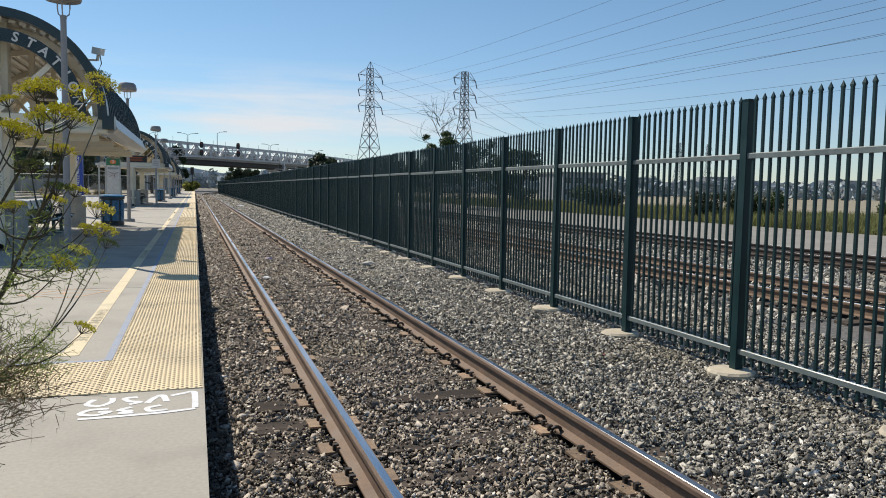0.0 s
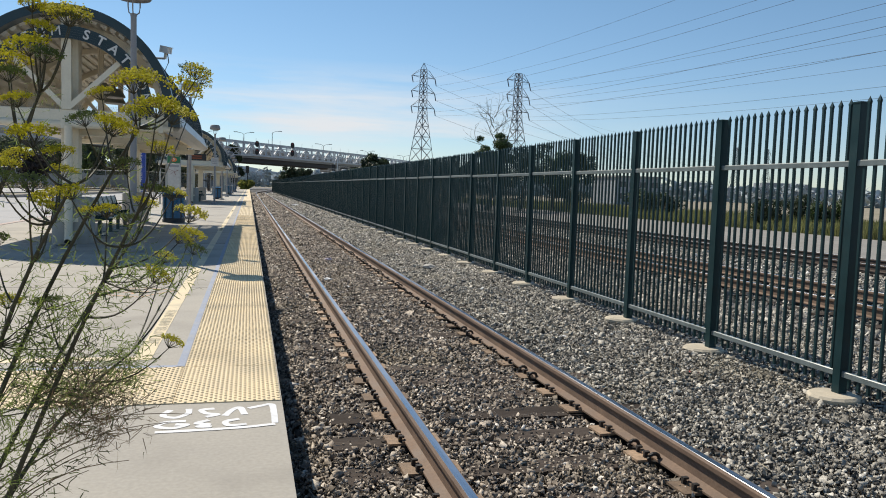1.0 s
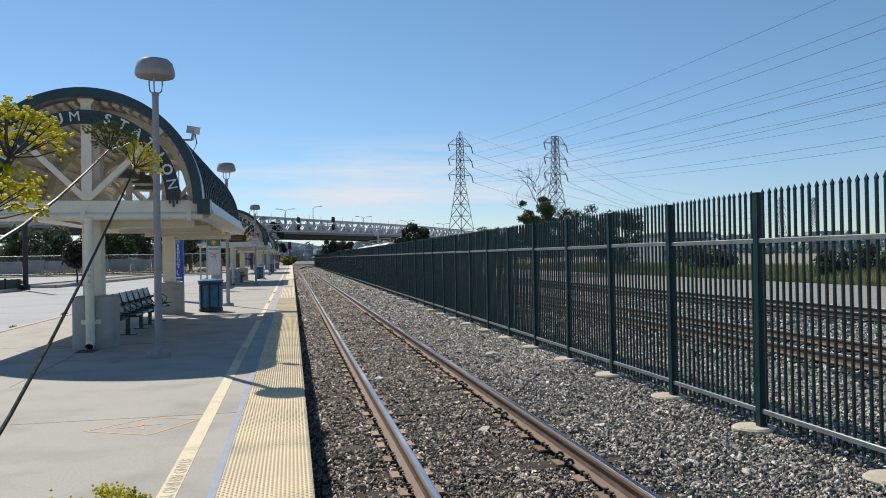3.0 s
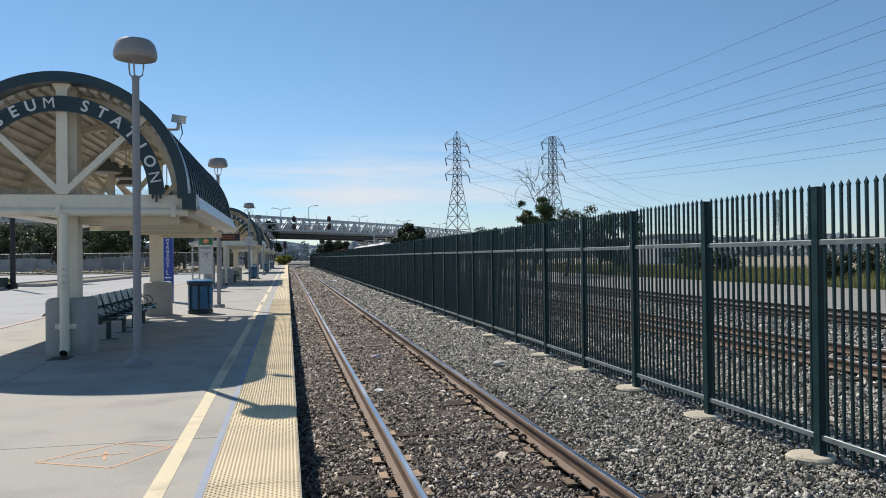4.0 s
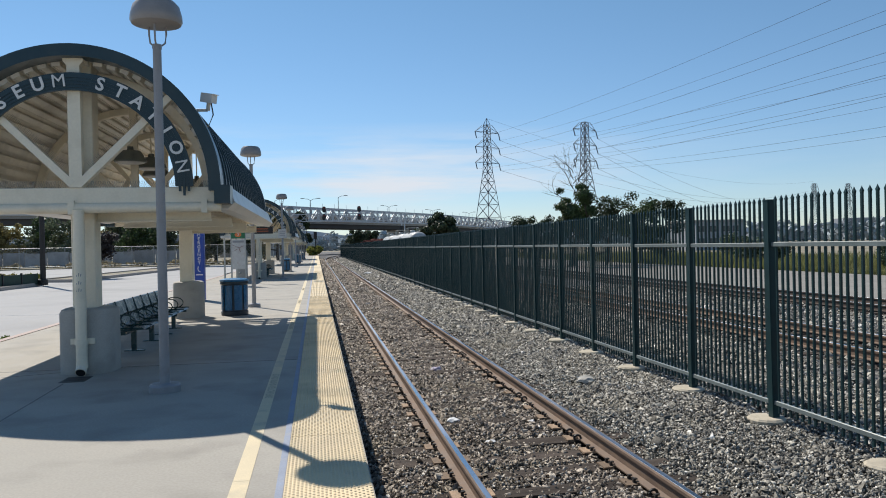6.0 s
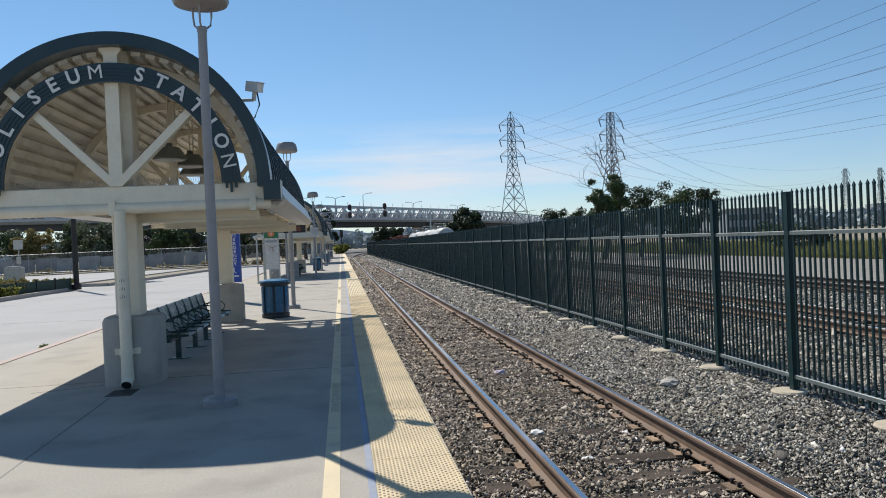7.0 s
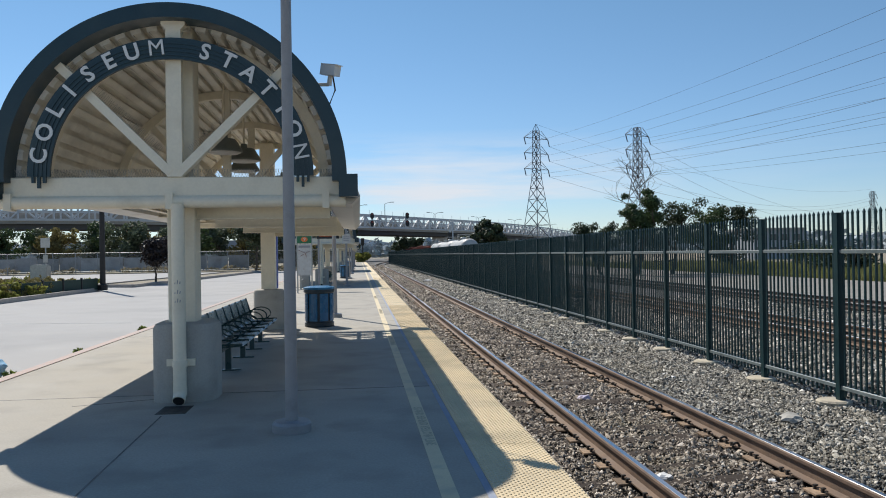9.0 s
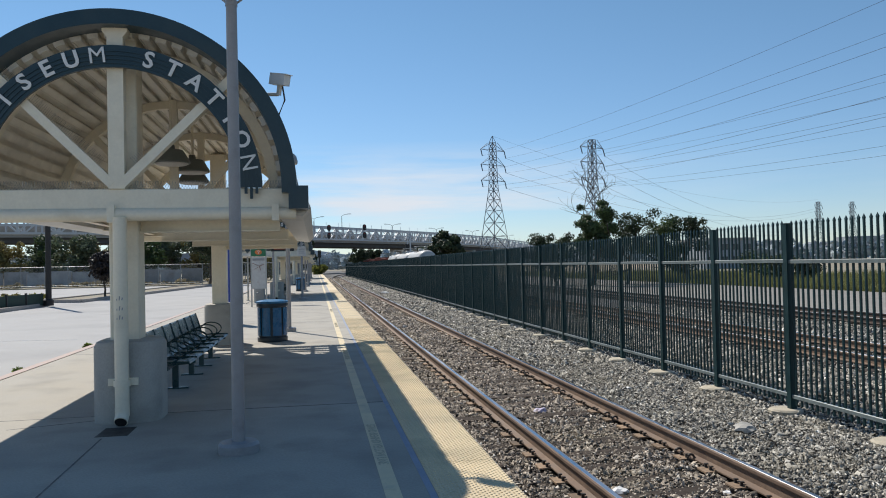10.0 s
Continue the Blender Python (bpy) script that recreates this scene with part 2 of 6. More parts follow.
M["bin_blue"] = mat("bin_blue", (0.015, 0.12, 0.26), 0.28, var=0.12, scale=4, bump=0.02, dirt=(0.03, 0.06, 0.09), dirt_amount=0.4)
M["bin_dark"] = mat("bin_dark", (0.01, 0.025, 0.04), 0.4, var=0.15, bump=0.02)
M["blue_sign"] = mat("blue_column", (0.012, 0.06, 0.36), 0.35, var=0.06, bump=0.01)
M["green_sign"] = mat("green_sign", (0.02, 0.16, 0.07), 0.4, var=0.05, bump=0.01)
M["orange"] = mat("orange_disc", (0.75, 0.20, 0.05), 0.4, var=0.03, bump=0)
M["paper"] = mat("map_paper", (0.58, 0.57, 0.54), 0.6, var=0.1, scale=6, bump=0, dirt=(0.45, 0.36, 0.32), dirt_amount=0.5, dirt_scale=7)
M["bark"] = mat("bark", (0.075, 0.060, 0.045), 0.9, var=0.3, scale=4, fine=30, bump=0.6)
M["leaf_dark"] = mat("leaf_dark", (0.042, 0.062, 0.028), 0.6, var=0.3, scale=0.8, bump=0, per="island", per_var=0.4, translucent=0.25)
M["leaf_green"] = mat("leaf_green", (0.052, 0.085, 0.026), 0.6, var=0.3, scale=0.8, bump=0, per="island", per_var=0.4, translucent=0.25)
M["weed"] = mat("weed_leaf", (0.25, 0.255, 0.055), 0.7, var=0.3, scale=1.5, bump=0, per="island", per_var=0.4, translucent=0.45)
M["straw_weed"] = mat("straw_weed", (0.34, 0.28, 0.16), 0.8, var=0.25, scale=1, bump=0, per="island", per_var=0.35, translucent=0.3)
M["leaf_purple"] = mat("leaf_purple", (0.020, 0.014, 0.014), 0.6, var=0.3, bump=0, per="island", per_var=0.4, translucent=0.1)
M["leaf_dry"] = mat("leaf_dry", (0.24, 0.20, 0.075), 0.8, var=0.3, scale=0.6, bump=0, per="island", per_var=0.4, translucent=0.25)
M["grass"] = mat("tall_grass", (0.20, 0.205, 0.075), 0.8, var=0.3, scale=0.15, bump=0, per="island", per_var=0.35, translucent=0.35)
# pale grey-green: distance haze put into the far tree colour
M["leaf_far_haze"] = mat("leaf_far_haze", (0.33, 0.38, 0.40), 0.8, var=0.3, scale=0.2, bump=0, per="island", per_var=0.35)
M["fennel_stem"] = mat("fennel_stem", (0.052, 0.046, 0.024), 0.6, var=0.3, scale=15, bump=0.1)
M["fennel_leaf"] = mat("fennel_leaf", (0.19, 0.245, 0.06), 0.6, var=0.2, scale=15, bump=0, per="island", per_var=0.3, translucent=0.5)
M["fennel_flower"] = mat("fennel_flower", (0.66, 0.62, 0.06), 0.6, var=0.15, scale=20, bump=0, per="island", per_var=0.25, translucent=0.6)
M["fennel_dry"] = mat("fennel_dry", (0.21, 0.14, 0.075), 0.8, var=0.3, scale=15, bump=0, per="island", per_var=0.35)
M["tank"] = mat("tank_grey", (0.50, 0.49, 0.46), 0.45, var=0.08, scale=0.6, bump=0.02, dirt=(0.20, 0.17, 0.14), dirt_amount=0.6, dirt_scale=0.35)
M["freight_red"] = mat("freight_red", (0.20, 0.045, 0.030), 0.7, var=0.2, scale=0.5, bump=0.03, dirt=(0.10, 0.06, 0.05), dirt_amount=0.6, dirt_scale=0.4)
M["rail_dark"] = mat("rail_dark_rust", (0.065, 0.044, 0.034), 0.8, var=0.25, scale=5, bump=0.1)
M["paint_text"] = mat("worn_black_text", (0.48, 0.42, 0.30), 0.8, var=0.3, scale=30, bump=0, dirt=(0.6, 0.5, 0.32), dirt_amount=0.8, dirt_scale=25)
M["stone_brown"] = stone_mat("ballast_stone_brown", [(0.0, (0.045, 0.04, 0.036)), (0.3, (0.19, 0.16, 0.132)), (0.72, (0.40, 0.342, 0.282)), (0.965, (0.58, 0.512, 0.43)), (1.0, (0.85, 0.81, 0.75))])
# lighter than the fence paint: sky sheen on the rails, put into colour
M["fence_rail"] = mat("fence_rail_sheen", (0.15, 0.18, 0.18), 0.4, var=0.15, scale=6, bump=0.03, dirt=(0.07, 0.09, 0.09), dirt_amount=0.4, dirt_scale=9)
# bridge concrete darkened: the shade below the deck is in the colour
M["bridge_shade"] = mat("bridge_shaded_concrete", (0.10, 0.10, 0.105), 0.8, var=0.15, scale=0.4, bump=0)
# near-black bed: the shade in the gaps between stones, put into colour
M["gap_shade"] = mat("ballast_gap_shade", (0.022, 0.019, 0.017), 1.0, var=0.5, scale=14, fine=60, bump=0.8, spec=0.1)
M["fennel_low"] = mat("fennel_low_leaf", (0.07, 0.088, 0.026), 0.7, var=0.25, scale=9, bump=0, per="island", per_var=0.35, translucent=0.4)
M["mark_orange"] = mat("orange_spray", (0.62, 0.36, 0.20), 0.8, var=0.2, scale=20, bump=0, dirt=(0.40, 0.36, 0.30), dirt_amount=0.8, dirt_scale=18)
M["straw"] = mat("straw", (0.48, 0.40, 0.27), 0.8, var=0.2, bump=0, per="island", per_var=0.4)
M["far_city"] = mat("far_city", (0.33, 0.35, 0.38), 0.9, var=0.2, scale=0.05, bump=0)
M["dark_window"] = mat("dark_window", (0.05, 0.06, 0.07), 0.2, var=0.1, bump=0)
# pale blue: distance haze put into the hill colour
M["hill_haze"] = mat("hill_haze", (0.48, 0.55, 0.65), 1.0, var=0.15, scale=0.004, bump=0)
M["plastic_blue"] = mat("blue_bag", (0.30, 0.52, 0.70), 0.3, var=0.2, scale=8, bump=0.3)
M["litter_white"] = mat("litter_white", (0.75, 0.74, 0.72), 0.6, var=0.1, bump=0.1)
M["litter_lilac"] = mat("litter_lilac", (0.50, 0.44, 0.55), 0.5, var=0.3, scale=25, bump=0.1)
M["litter_red"] = mat("litter_red", (0.60, 0.07, 0.06), 0.5, var=0.1, bump=0.1)
M["red_lens"] = mat("signal_lens", (0.25, 0.01, 0.01), 0.3, var=0.1, bump=0)
M["led"] = mat("led_board", (0.30, 0.07, 0.02), 0.5, var=0.4, scale=40, bump=0)
M["chainlink"] = mat("chainlink", (0.30, 0.31, 0.31), 0.5, metal=0.5, var=0.1, bump=0)
M["green_mesh"] = mat("green_mesh", (0.035, 0.065, 0.05), 0.8, var=0.3, scale=3, bump=0.1)


# ---------- mesh helpers ----------
def box(bm, x0, x1, y0, y1, z0, z1):
    return bmesh.ops.create_cube(bm, size=1, matrix=Matrix.LocRotScale(((x0 + x1) / 2, (y0 + y1) / 2, (z0 + z1) / 2), None, (x1 - x0, y1 - y0, z1 - z0)))["verts"]


def rod(bm, p0, p1, r0, r1=None, seg=8, caps=True):
    """A round bar from p0 to p1."""
    p0, p1 = Vector(p0), Vector(p1)
    d = p1 - p0
    m = Matrix.Translation((p0 + p1) / 2) @ d.to_track_quat("Z", "Y").to_matrix().to_4x4()
    return bmesh.ops.create_cone(bm, cap_ends=caps, segments=seg, radius1=r0, radius2=r0 if r1 is None else r1, depth=d.length, matrix=m)["verts"]


def bar(bm, p0, p1, w, h, up=(0, 0, 1)):
    """A square bar from p0 to p1, w wide across up, h along up."""
    p0, p1 = Vector(p0), Vector(p1)
    d = (p1 - p0).normalized()
    side = d.cross(Vector(up))
    if side.length < 1e-4:
        side = d.cross(Vector((1, 0, 0)))
    side.normalize()
    u = side.cross(d).normalized()
    vs = [bm.verts.new(p + side * sx * w / 2 + u * sz * h / 2) for p in (p0, p1) for sx, sz in ((-1, -1), (1, -1), (1, 1), (-1, 1))]
    for q in ((0, 1, 2, 3), (7, 6, 5, 4), (0, 4, 5, 1), (1, 5, 6, 2), (2, 6, 7, 3), (3, 7, 4, 0)):
        bm.faces.new([vs[i] for i in q])
    return vs


def lathe(bm, profile, seg=24, at=(0, 0, 0)):
    """A turned shape: profile of (radius, z), closed at both ends."""
    rings = []
    for r, z in profile:
        rings.append([bm.verts.new((at[0] + r * math.cos(2 * math.pi * i / seg), at[1] + r * math.sin(2 * math.pi * i / seg), at[2] + z)) for i in range(seg)])
    for a, b in zip(rings, rings[1:]):
        for i in range(seg):
            bm.faces.new((a[i], a[(i + 1) % seg], b[(i + 1) % seg], b[i]))
    bm.faces.new(rings[0][::-1])
    bm.faces.new(rings[-1])


def prism(bm, pts, axis, a, b):
    """An outline of 2D points pulled along an axis ('x', 'y' or 'z') from a to b."""
    def place(u, v, w):
        return {"x": (w, u, v), "y": (u, w, v), "z": (u, v, w)}[axis]
    lo = [bm.verts.new(place(u, v, a)) for u, v in pts]
    hi = [bm.verts.new(place(u, v, b)) for u, v in pts]
    k = len(pts)
    for i in range(k):
        bm.faces.new((lo[i], lo[(i + 1) % k], hi[(i + 1) % k], hi[i]))
    bm.faces.new(lo[::-1])
    bm.faces.new(hi)


def arc_band(bm, cx, cz, r0, r1, y0, y1, a0, a1, seg):
    """A curved band in the xz plane, between two radii, with depth y0..y1."""
    rows = []
    for i in range(seg + 1):
        a = radians(a0 + (a1 - a0) * i / seg)
        c, s = math.cos(a), math.sin(a)
        rows.append([bm.verts.new((cx + r * c, y, cz + r * s)) for r, y in ((r0, y0), (r1, y0), (r1, y1), (r0, y1))])
    for p, q in zip(rows, rows[1:]):
        for i in range(4):
            bm.faces.new((p[i], p[(i + 1) % 4], q[(i + 1) % 4], q[i]))
    bm.faces.new(rows[0][::-1])
    bm.faces.new(rows[-1])


def tube(bm, pts, r, seg=6, taper=1.0):
    """A bent pipe through points."""
    pts = [Vector(p) for p in pts]
    rings = []
    ref = Vector((0.31, 0.17, 0.93))
    for i, p in enumerate(pts):
        d = (pts[min(i + 1, len(pts) - 1)] - pts[max(i - 1, 0)]).normalized()
        u = d.cross(ref).normalized()
        v = d.cross(u)
        rr = r * (1 + (taper - 1) * i / max(1, len(pts) - 1))
        rings.append([bm.verts.new(p + (u * math.cos(2 * math.pi * k / seg) + v * math.sin(2 * math.pi * k / seg)) * rr) for k in range(seg)])
    for a, b in zip(rings, rings[1:]):
        for k in range(seg):
            bm.faces.new((a[k], a[(k + 1) % seg], b[(k + 1) % seg], b[k]))
    bm.faces.new(rings[0][::-1])
    bm.faces.new(rings[-1])


def mesh_of(name, bm, material, smooth=False):
    bmesh.ops.recalc_face_normals(bm, faces=bm.faces)
    me = bpy.data.meshes.new(name)
    bm.to_mesh(me)
    bm.free()
    me.materials.append(material)
    if smooth:
        me.shade_smooth()
        me.set_sharp_from_angle(angle=radians(35))
    return me


def part(name, bm, material, parent, label="", smooth=False):
    ob = new(name, mesh_of(name, bm, material, smooth))
    ob.parent = parent
    return tagged(ob, label=label)


def piece(name, me, parent, m=None):
    ob = new(name, me)
    ob.parent = parent
    if m is not None:
        ob.matrix_basis = m
    return ob


def thing(name, label, category, at=(0, 0, 0), group="", kind=""):
    ob = new(name)
    ob.empty_display_size = 0.2
    ob.location = at
    return tagged(ob, label, category, group, kind)


def solid(name, bm, material, label, category, kind="structure", smooth=False):
    return tagged(new(name, mesh_of(name, bm, material, smooth)), label, category, kind=kind)


def raw(name, verts, faces, material):
    me = bpy.data.meshes.new(name)
    me.from_pydata(verts, [], faces)
    me.update()
    me.materials.append(material)
    return me


B = bmesh.new

# ---------- ground ----------
RAIL_Z, BED_Z = -0.20, -0.435
XL, XR = 0.90, 2.405


def bend(y):
    """How far the track swings to the right beyond the platform."""
    return 0.0 if y < 120 else 3.0 * ((y - 120) / 60) ** 2


bm = B()
bmesh.ops.create_grid(bm, x_segments=60, y_segments=60, size=2500, matrix=Matrix.Translation((0, 1500, -0.62)))
solid("ground", bm, M["dirt"], "flat dry ground with patches of weeds", "ground")

bm = B()
xs = [-0.02, 0.20, 0.32, 1.65, 2.55, 3.2, 4.2, 5.2, 6.6, 7.4, 8.9, 10.5, 12.4, 14.2, 17.6]
zs = [-.60, -.44, -.412, -.422, -.415, -.405, -.365, -.36, -.42, -.42, -.42, -.44, -.42, -.42, -.64]
ys = [-8 + 1.0 * i for i in range(60)] + [52 + 8 * i for i in range(42)]
grid = [[bm.verts.new((x, y, z - (0.016 if y < 150 else 0) + 0.018 * noise.noise((x * 1.3, y * 1.3, 2)))) for x, z in zip(xs, zs)] for y in ys]
for a, b in zip(grid, grid[1:]):
    for i in range(len(xs) - 1):
        f = bm.faces.new((a[i], a[i + 1], b[i + 1], b[i]))
        # where loose stones lie, the bed takes the painted gap shade
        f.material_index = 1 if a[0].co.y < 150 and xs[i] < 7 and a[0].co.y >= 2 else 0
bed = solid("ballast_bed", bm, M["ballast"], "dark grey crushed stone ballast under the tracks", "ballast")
bed.data.materials.append(M["gap_shade"])

bm = B()
box(bm, 17.6, 30.6, -30, 400, -0.62, -0.50)
solid("gravel_road", bm, M["gravel_strip"], "pale dusty gravel service road beyond the tracks", "road")

# platform slab, its drop edge towards the track
bm = B()
prism(bm, [(-6.45, 3.4), (-1.3, 3.4), (-1.3, -4), (.025, -4), (.025, 190), (-6.45, 190)], "z", -0.6, 0.0)
platform = solid("platform", bm, M["concrete"], "pale weathered concrete station platform", "platform")
bm = B()
box(bm, -6.62, -6.454, 3.4, 190, -0.6, 0.012)
solid("curb", bm, M["curb_paint"], "platform kerb with faded red paint", "curb")
bm = B()
box(bm, -9, -1.304, -6, 3.396, -0.6, -0.03)
solid("soil_bed", bm, M["dirt"], "dry soil bed at the end of the platform", "soil")
# thin sawn joints in the slab
joint = thing("slab_joints", "dark sawn joints in the platform concrete", "joint", kind="structure")
bm = B()
for y in (17.1, 24.3, 31.5, 38.7, 45.9, 53.1):
    box(bm, -6.4, -0.63, y - 0.008, y + 0.008, -0.02, 0.002)
bar(bm, (-3.53, 12.39, 0.0), (-3.64, 15.81, 0.0), 0.016, 0.004)
bar(bm, (-4.81, 16.55, 0.0), (-3.96, 16.83, 0.0), 0.016, 0.004)
part("joint", bm, M["black"], joint)
bm = B()
box(bm, -6.4, -0.63, 10.0, 10.006, -0.02, 0.0015)
part("joint", bm, M["black"], joint)

# street and verge on the other side
bm = B()
box(bm, -90, -6.624, -40, 150, -0.6, -0.16)
solid("street", bm, M["asphalt"], "sun-bleached grey asphalt bus lot", "road")

# ---------- railway tracks ----------
RAIL = [(-.07, 0), (.07, 0), (.07, .012), (.012, .03), (.009, .12), (.035, .132), (.036, .158), (.028, .17), (-.028, .17), (-.036, .158), (-.035, .132), (-.009, .12), (-.012, .03), (-.07, .012)]


def rail_pair(track, x0, x1, curved, side="rail_side"):
    ys = [-8, 95] + ([95 + 7 * i for i in range(1, 30)] if curved else [320])
    for x in (x0, x1):
        bm = B()
        rows = [[bm.verts.new((x + u + (bend(y) if curved else 0), y, RAIL_Z - .17 + v)) for u, v in RAIL] for y in ys]
        k = len(RAIL)
        for a, b in zip(rows, rows[1:]):
            for i in range(k):
                bm.faces.new((a[i], a[(i + 1) % k], b[(i + 1) % k], b[i]))
        bm.faces.new(rows[0])
        bm.faces.new(rows[-1])
        rail = part("rail", bm, M[side], track, "rusty steel rail")
        bm = B()
        rows = [[bm.verts.new((x + u + (bend(y) if curved else 0), y, RAIL_Z + v)) for u, v in ((-.023, .0010), (.023, .0010), (.021, .0028), (-.021, .0028))] for y in ys]
        for a, b in zip(rows, rows[1:]):
            for i in range(4):
                bm.faces.new((a[i], a[(i + 1) % 4], b[(i + 1) % 4], b[i]))
        part("running_band", bm, M["rail_top"], rail, "polished running surface")


track = thing("track_near", "railway track with rusty rails on dark wooden ties in ballast", "track", kind="structure")
rail_pair(track, XL, XR, True)
track_a = thing("track_middle", "railway track with rusty rails behind the fence", "track", kind="structure")
rail_pair(track_a, 8.75, 10.255, False)
track_b = thing("track_far", "railway track with rusty rails carrying the freight train", "track", kind="structure")
rail_pair(track_b, 14.9, 16.405, False, "rail_dark")

TIE_STEP = 0.53
bm = B()
box(bm, -1.28, 1.28, -.11, .11, -.16, 0)
bmesh.ops.subdivide_edges(bm, edges=bm.edges[:], cuts=2, use_grid_fill=True)
for v in bm.verts:
    v.co += Vector((noise.noise(v.co * 5), noise.noise(v.co * 7 + Vector((3, 0, 0))), noise.noise(v.co * 6 + Vector((0, 5, 0))))) * 0.014
tie_me = mesh_of("tie", bm, M["tie"])
bm = B()
box(bm, -.18, .18, -.095, .095, -.012, .004)
box(bm, -.085, -.072, -.095, .095, .004, .018)
box(bm, .072, .085, -.095, .095, .004, .018)
plate_me = mesh_of("tie_plate", bm, M["plate"])
bm = B()
for sx in (-1, 1):
    for sy in (-.05, .055):
        box(bm, sx * .095 - .012, sx * .095 + .012, sy - .01, sy + .01, .0, .032)
        box(bm, sx * .088 - .018, sx * .088 + .018, sy - .014, sy + .014, .03, .042)
spike_me = mesh_of("spike", bm, M["spike"])
bm = B()
tube(bm, [(-.085 + .036 * math.cos(t), 0, .020 + .030 * math.sin(t)) for t in [i * math.pi * 1.75 / 9 - .6 for i in range(10)]], .013, 7)
bar(bm, (-.12, 0, -.006), (.08, 0, -.006), .026, .016)
anchor_me = mesh_of("rail_anchor", bm, M["spike"])
rnd = random.Random(5)
y = -1.8
n_tie = 0
tie_ys = []
while y < 150:
    x = (XL + XR) / 2 + bend(y) + rnd.uniform(-.04, .04)
    tie = piece("tie", tie_me, track, pose(x, y, BED_Z + .036 + rnd.uniform(-.020, .010), rnd.uniform(-.6, .6), rnd.uniform(-.5, .5), rnd.uniform(-1, 1)))
    tie_ys.append(y)
    if y < 45:
        for xr in (XL, XR):
            piece("tie_plate", plate_me, track, pose(xr, y + rnd.uniform(-.01, .01), RAIL_Z - .176, 0, 0, rnd.uniform(-1.5, 1.5)))
            if y < 28:
                piece("spike", spike_me, track, pose(xr, y, RAIL_Z - .174, 0, 0, rnd.uniform(-3, 3)))
                if n_tie % 4 == 0 and xr == XR:
                    for dy in (-.13, .13):
                        piece("rail_anchor", anchor_me, track, pose(xr, y + dy, RAIL_Z - .17, 0, 0, rnd.uniform(-4, 4)))
    y += TIE_STEP + rnd.uniform(-.03, .03)
    n_tie += 1
# ties of the two farther tracks
for trk, xc in ((track_a, 9.5), (track_b, 15.65)):
    y = 4.0
    while y < 60:
        piece("tie", tie_me, trk, pose(xc + rnd.uniform(-.04, .04), y, BED_Z + .035, 0, 0, rnd.uniform(-1, 1)))
        y += 0.55


# ---------- fence ----------
FX, F_STEP, F_Y0, F_Z0, F_TOP = 4.67, 1.862, 3.68, -0.33, 2.12
N_PANEL = 89
fence = thing("fence", "tall dark green steel picket fence with spear tips", "fence", kind="structure")
bm = B()
box(bm, -.041, .041, -.041, .041, -.1, F_TOP - F_Z0)
prism(bm, [(-.046, -.046), (.046, -.046), (.046, .046), (-.046, .046)], "z", F_TOP - F_Z0, F_TOP - F_Z0 + .012)
post_me = mesh_of("post", bm, M["fence"])
bm = B()
prism(bm, [(-.024, -.022), (.024, -.022), (.024, .020), (.018, .026), (-.018, .026), (-.024, .020)], "y", .041, F_STEP - .041)
rail_me = mesh_of("fence_rail", bm, M["fence_rail"])


def picket_geo(bm, x, y, z0, z1, r=.0112):
    a = [bm.verts.new((x + sx * r, y + sy * r, z0)) for sx, sy in ((-1, -1), (1, -1), (1, 1), (-1, 1))]
    b = [bm.verts.new((x + sx * r, y + sy * r, z1 - .055)) for sx, sy in ((-1, -1), (1, -1), (1, 1), (-1, 1))]
    c = [bm.verts.new((x + sx * r * 1.0, y + sy * r * 1.65, z1 - .035)) for sx, sy in ((-1, -1), (1, -1), (1, 1), (-1, 1))]
    tip = bm.verts.new((x, y, z1 + .012))
    for p, q in ((a, b), (b, c)):
        for i in range(4):
            bm.faces.new((p[i], p[(i + 1) % 4], q[(i + 1) % 4], q[i]))
    for i in range(4):
        bm.faces.new((c[i], c[(i + 1) % 4], tip))
    bm.faces.new(a[::-1])


bm = B()
picket_geo(bm, 0, 0, 0, F_TOP + .04 + .24)
picket_me = mesh_of("picket", bm, M["fence"])
bm = B()
lathe(bm, [(.205, -.12), (.215, .0), (.19, .02)], 14)
for v in bm.verts:
    v.co += Vector((noise.noise(v.co * 6), noise.noise(v.co * 6 + Vector((4, 4, 4))), 0)) * .02
footing_me = mesh_of("footing", bm, M["footing"])
rest = B()
for i in range(N_PANEL):
    y0 = F_Y0 + i * F_STEP
    wob = rnd.uniform(-.006, .006)
    piece("post", post_me, fence, pose(FX, y0, F_Z0, rnd.uniform(-.3, .3), rnd.uniform(-.3, .3), 0))
    if i < 40:
        piece("footing", footing_me, fence, pose(FX - .07, y0 + rnd.uniform(-.02, .04), F_Z0 + .012, 0, 0, rnd.uniform(0, 360)))
    for z in (1.63, -0.13):
        piece("fence_rail", rail_me, fence, pose(FX, y0, z + wob))
    for k in range(17):
        yp = y0 + .05 + (F_STEP - .1) * (k + .5) / 17
        if i < 17:
            piece("picket", picket_me, fence, pose(FX + .002 * (k % 2), yp, -.24 + wob, rnd.uniform(-.15, .15), rnd.uniform(-.15, .15), 0))
        else:
            picket_geo(rest, FX, yp, -.24, F_TOP + .04)
tagged(part("far_pickets", rest, M["fence"], fence), kind="stuff")


# ---------- tactile edge and painted lines ----------
edge = thing("tactile_paving", "yellow tactile paving panels with truncated domes along the platform edge", "paving", kind="structure")


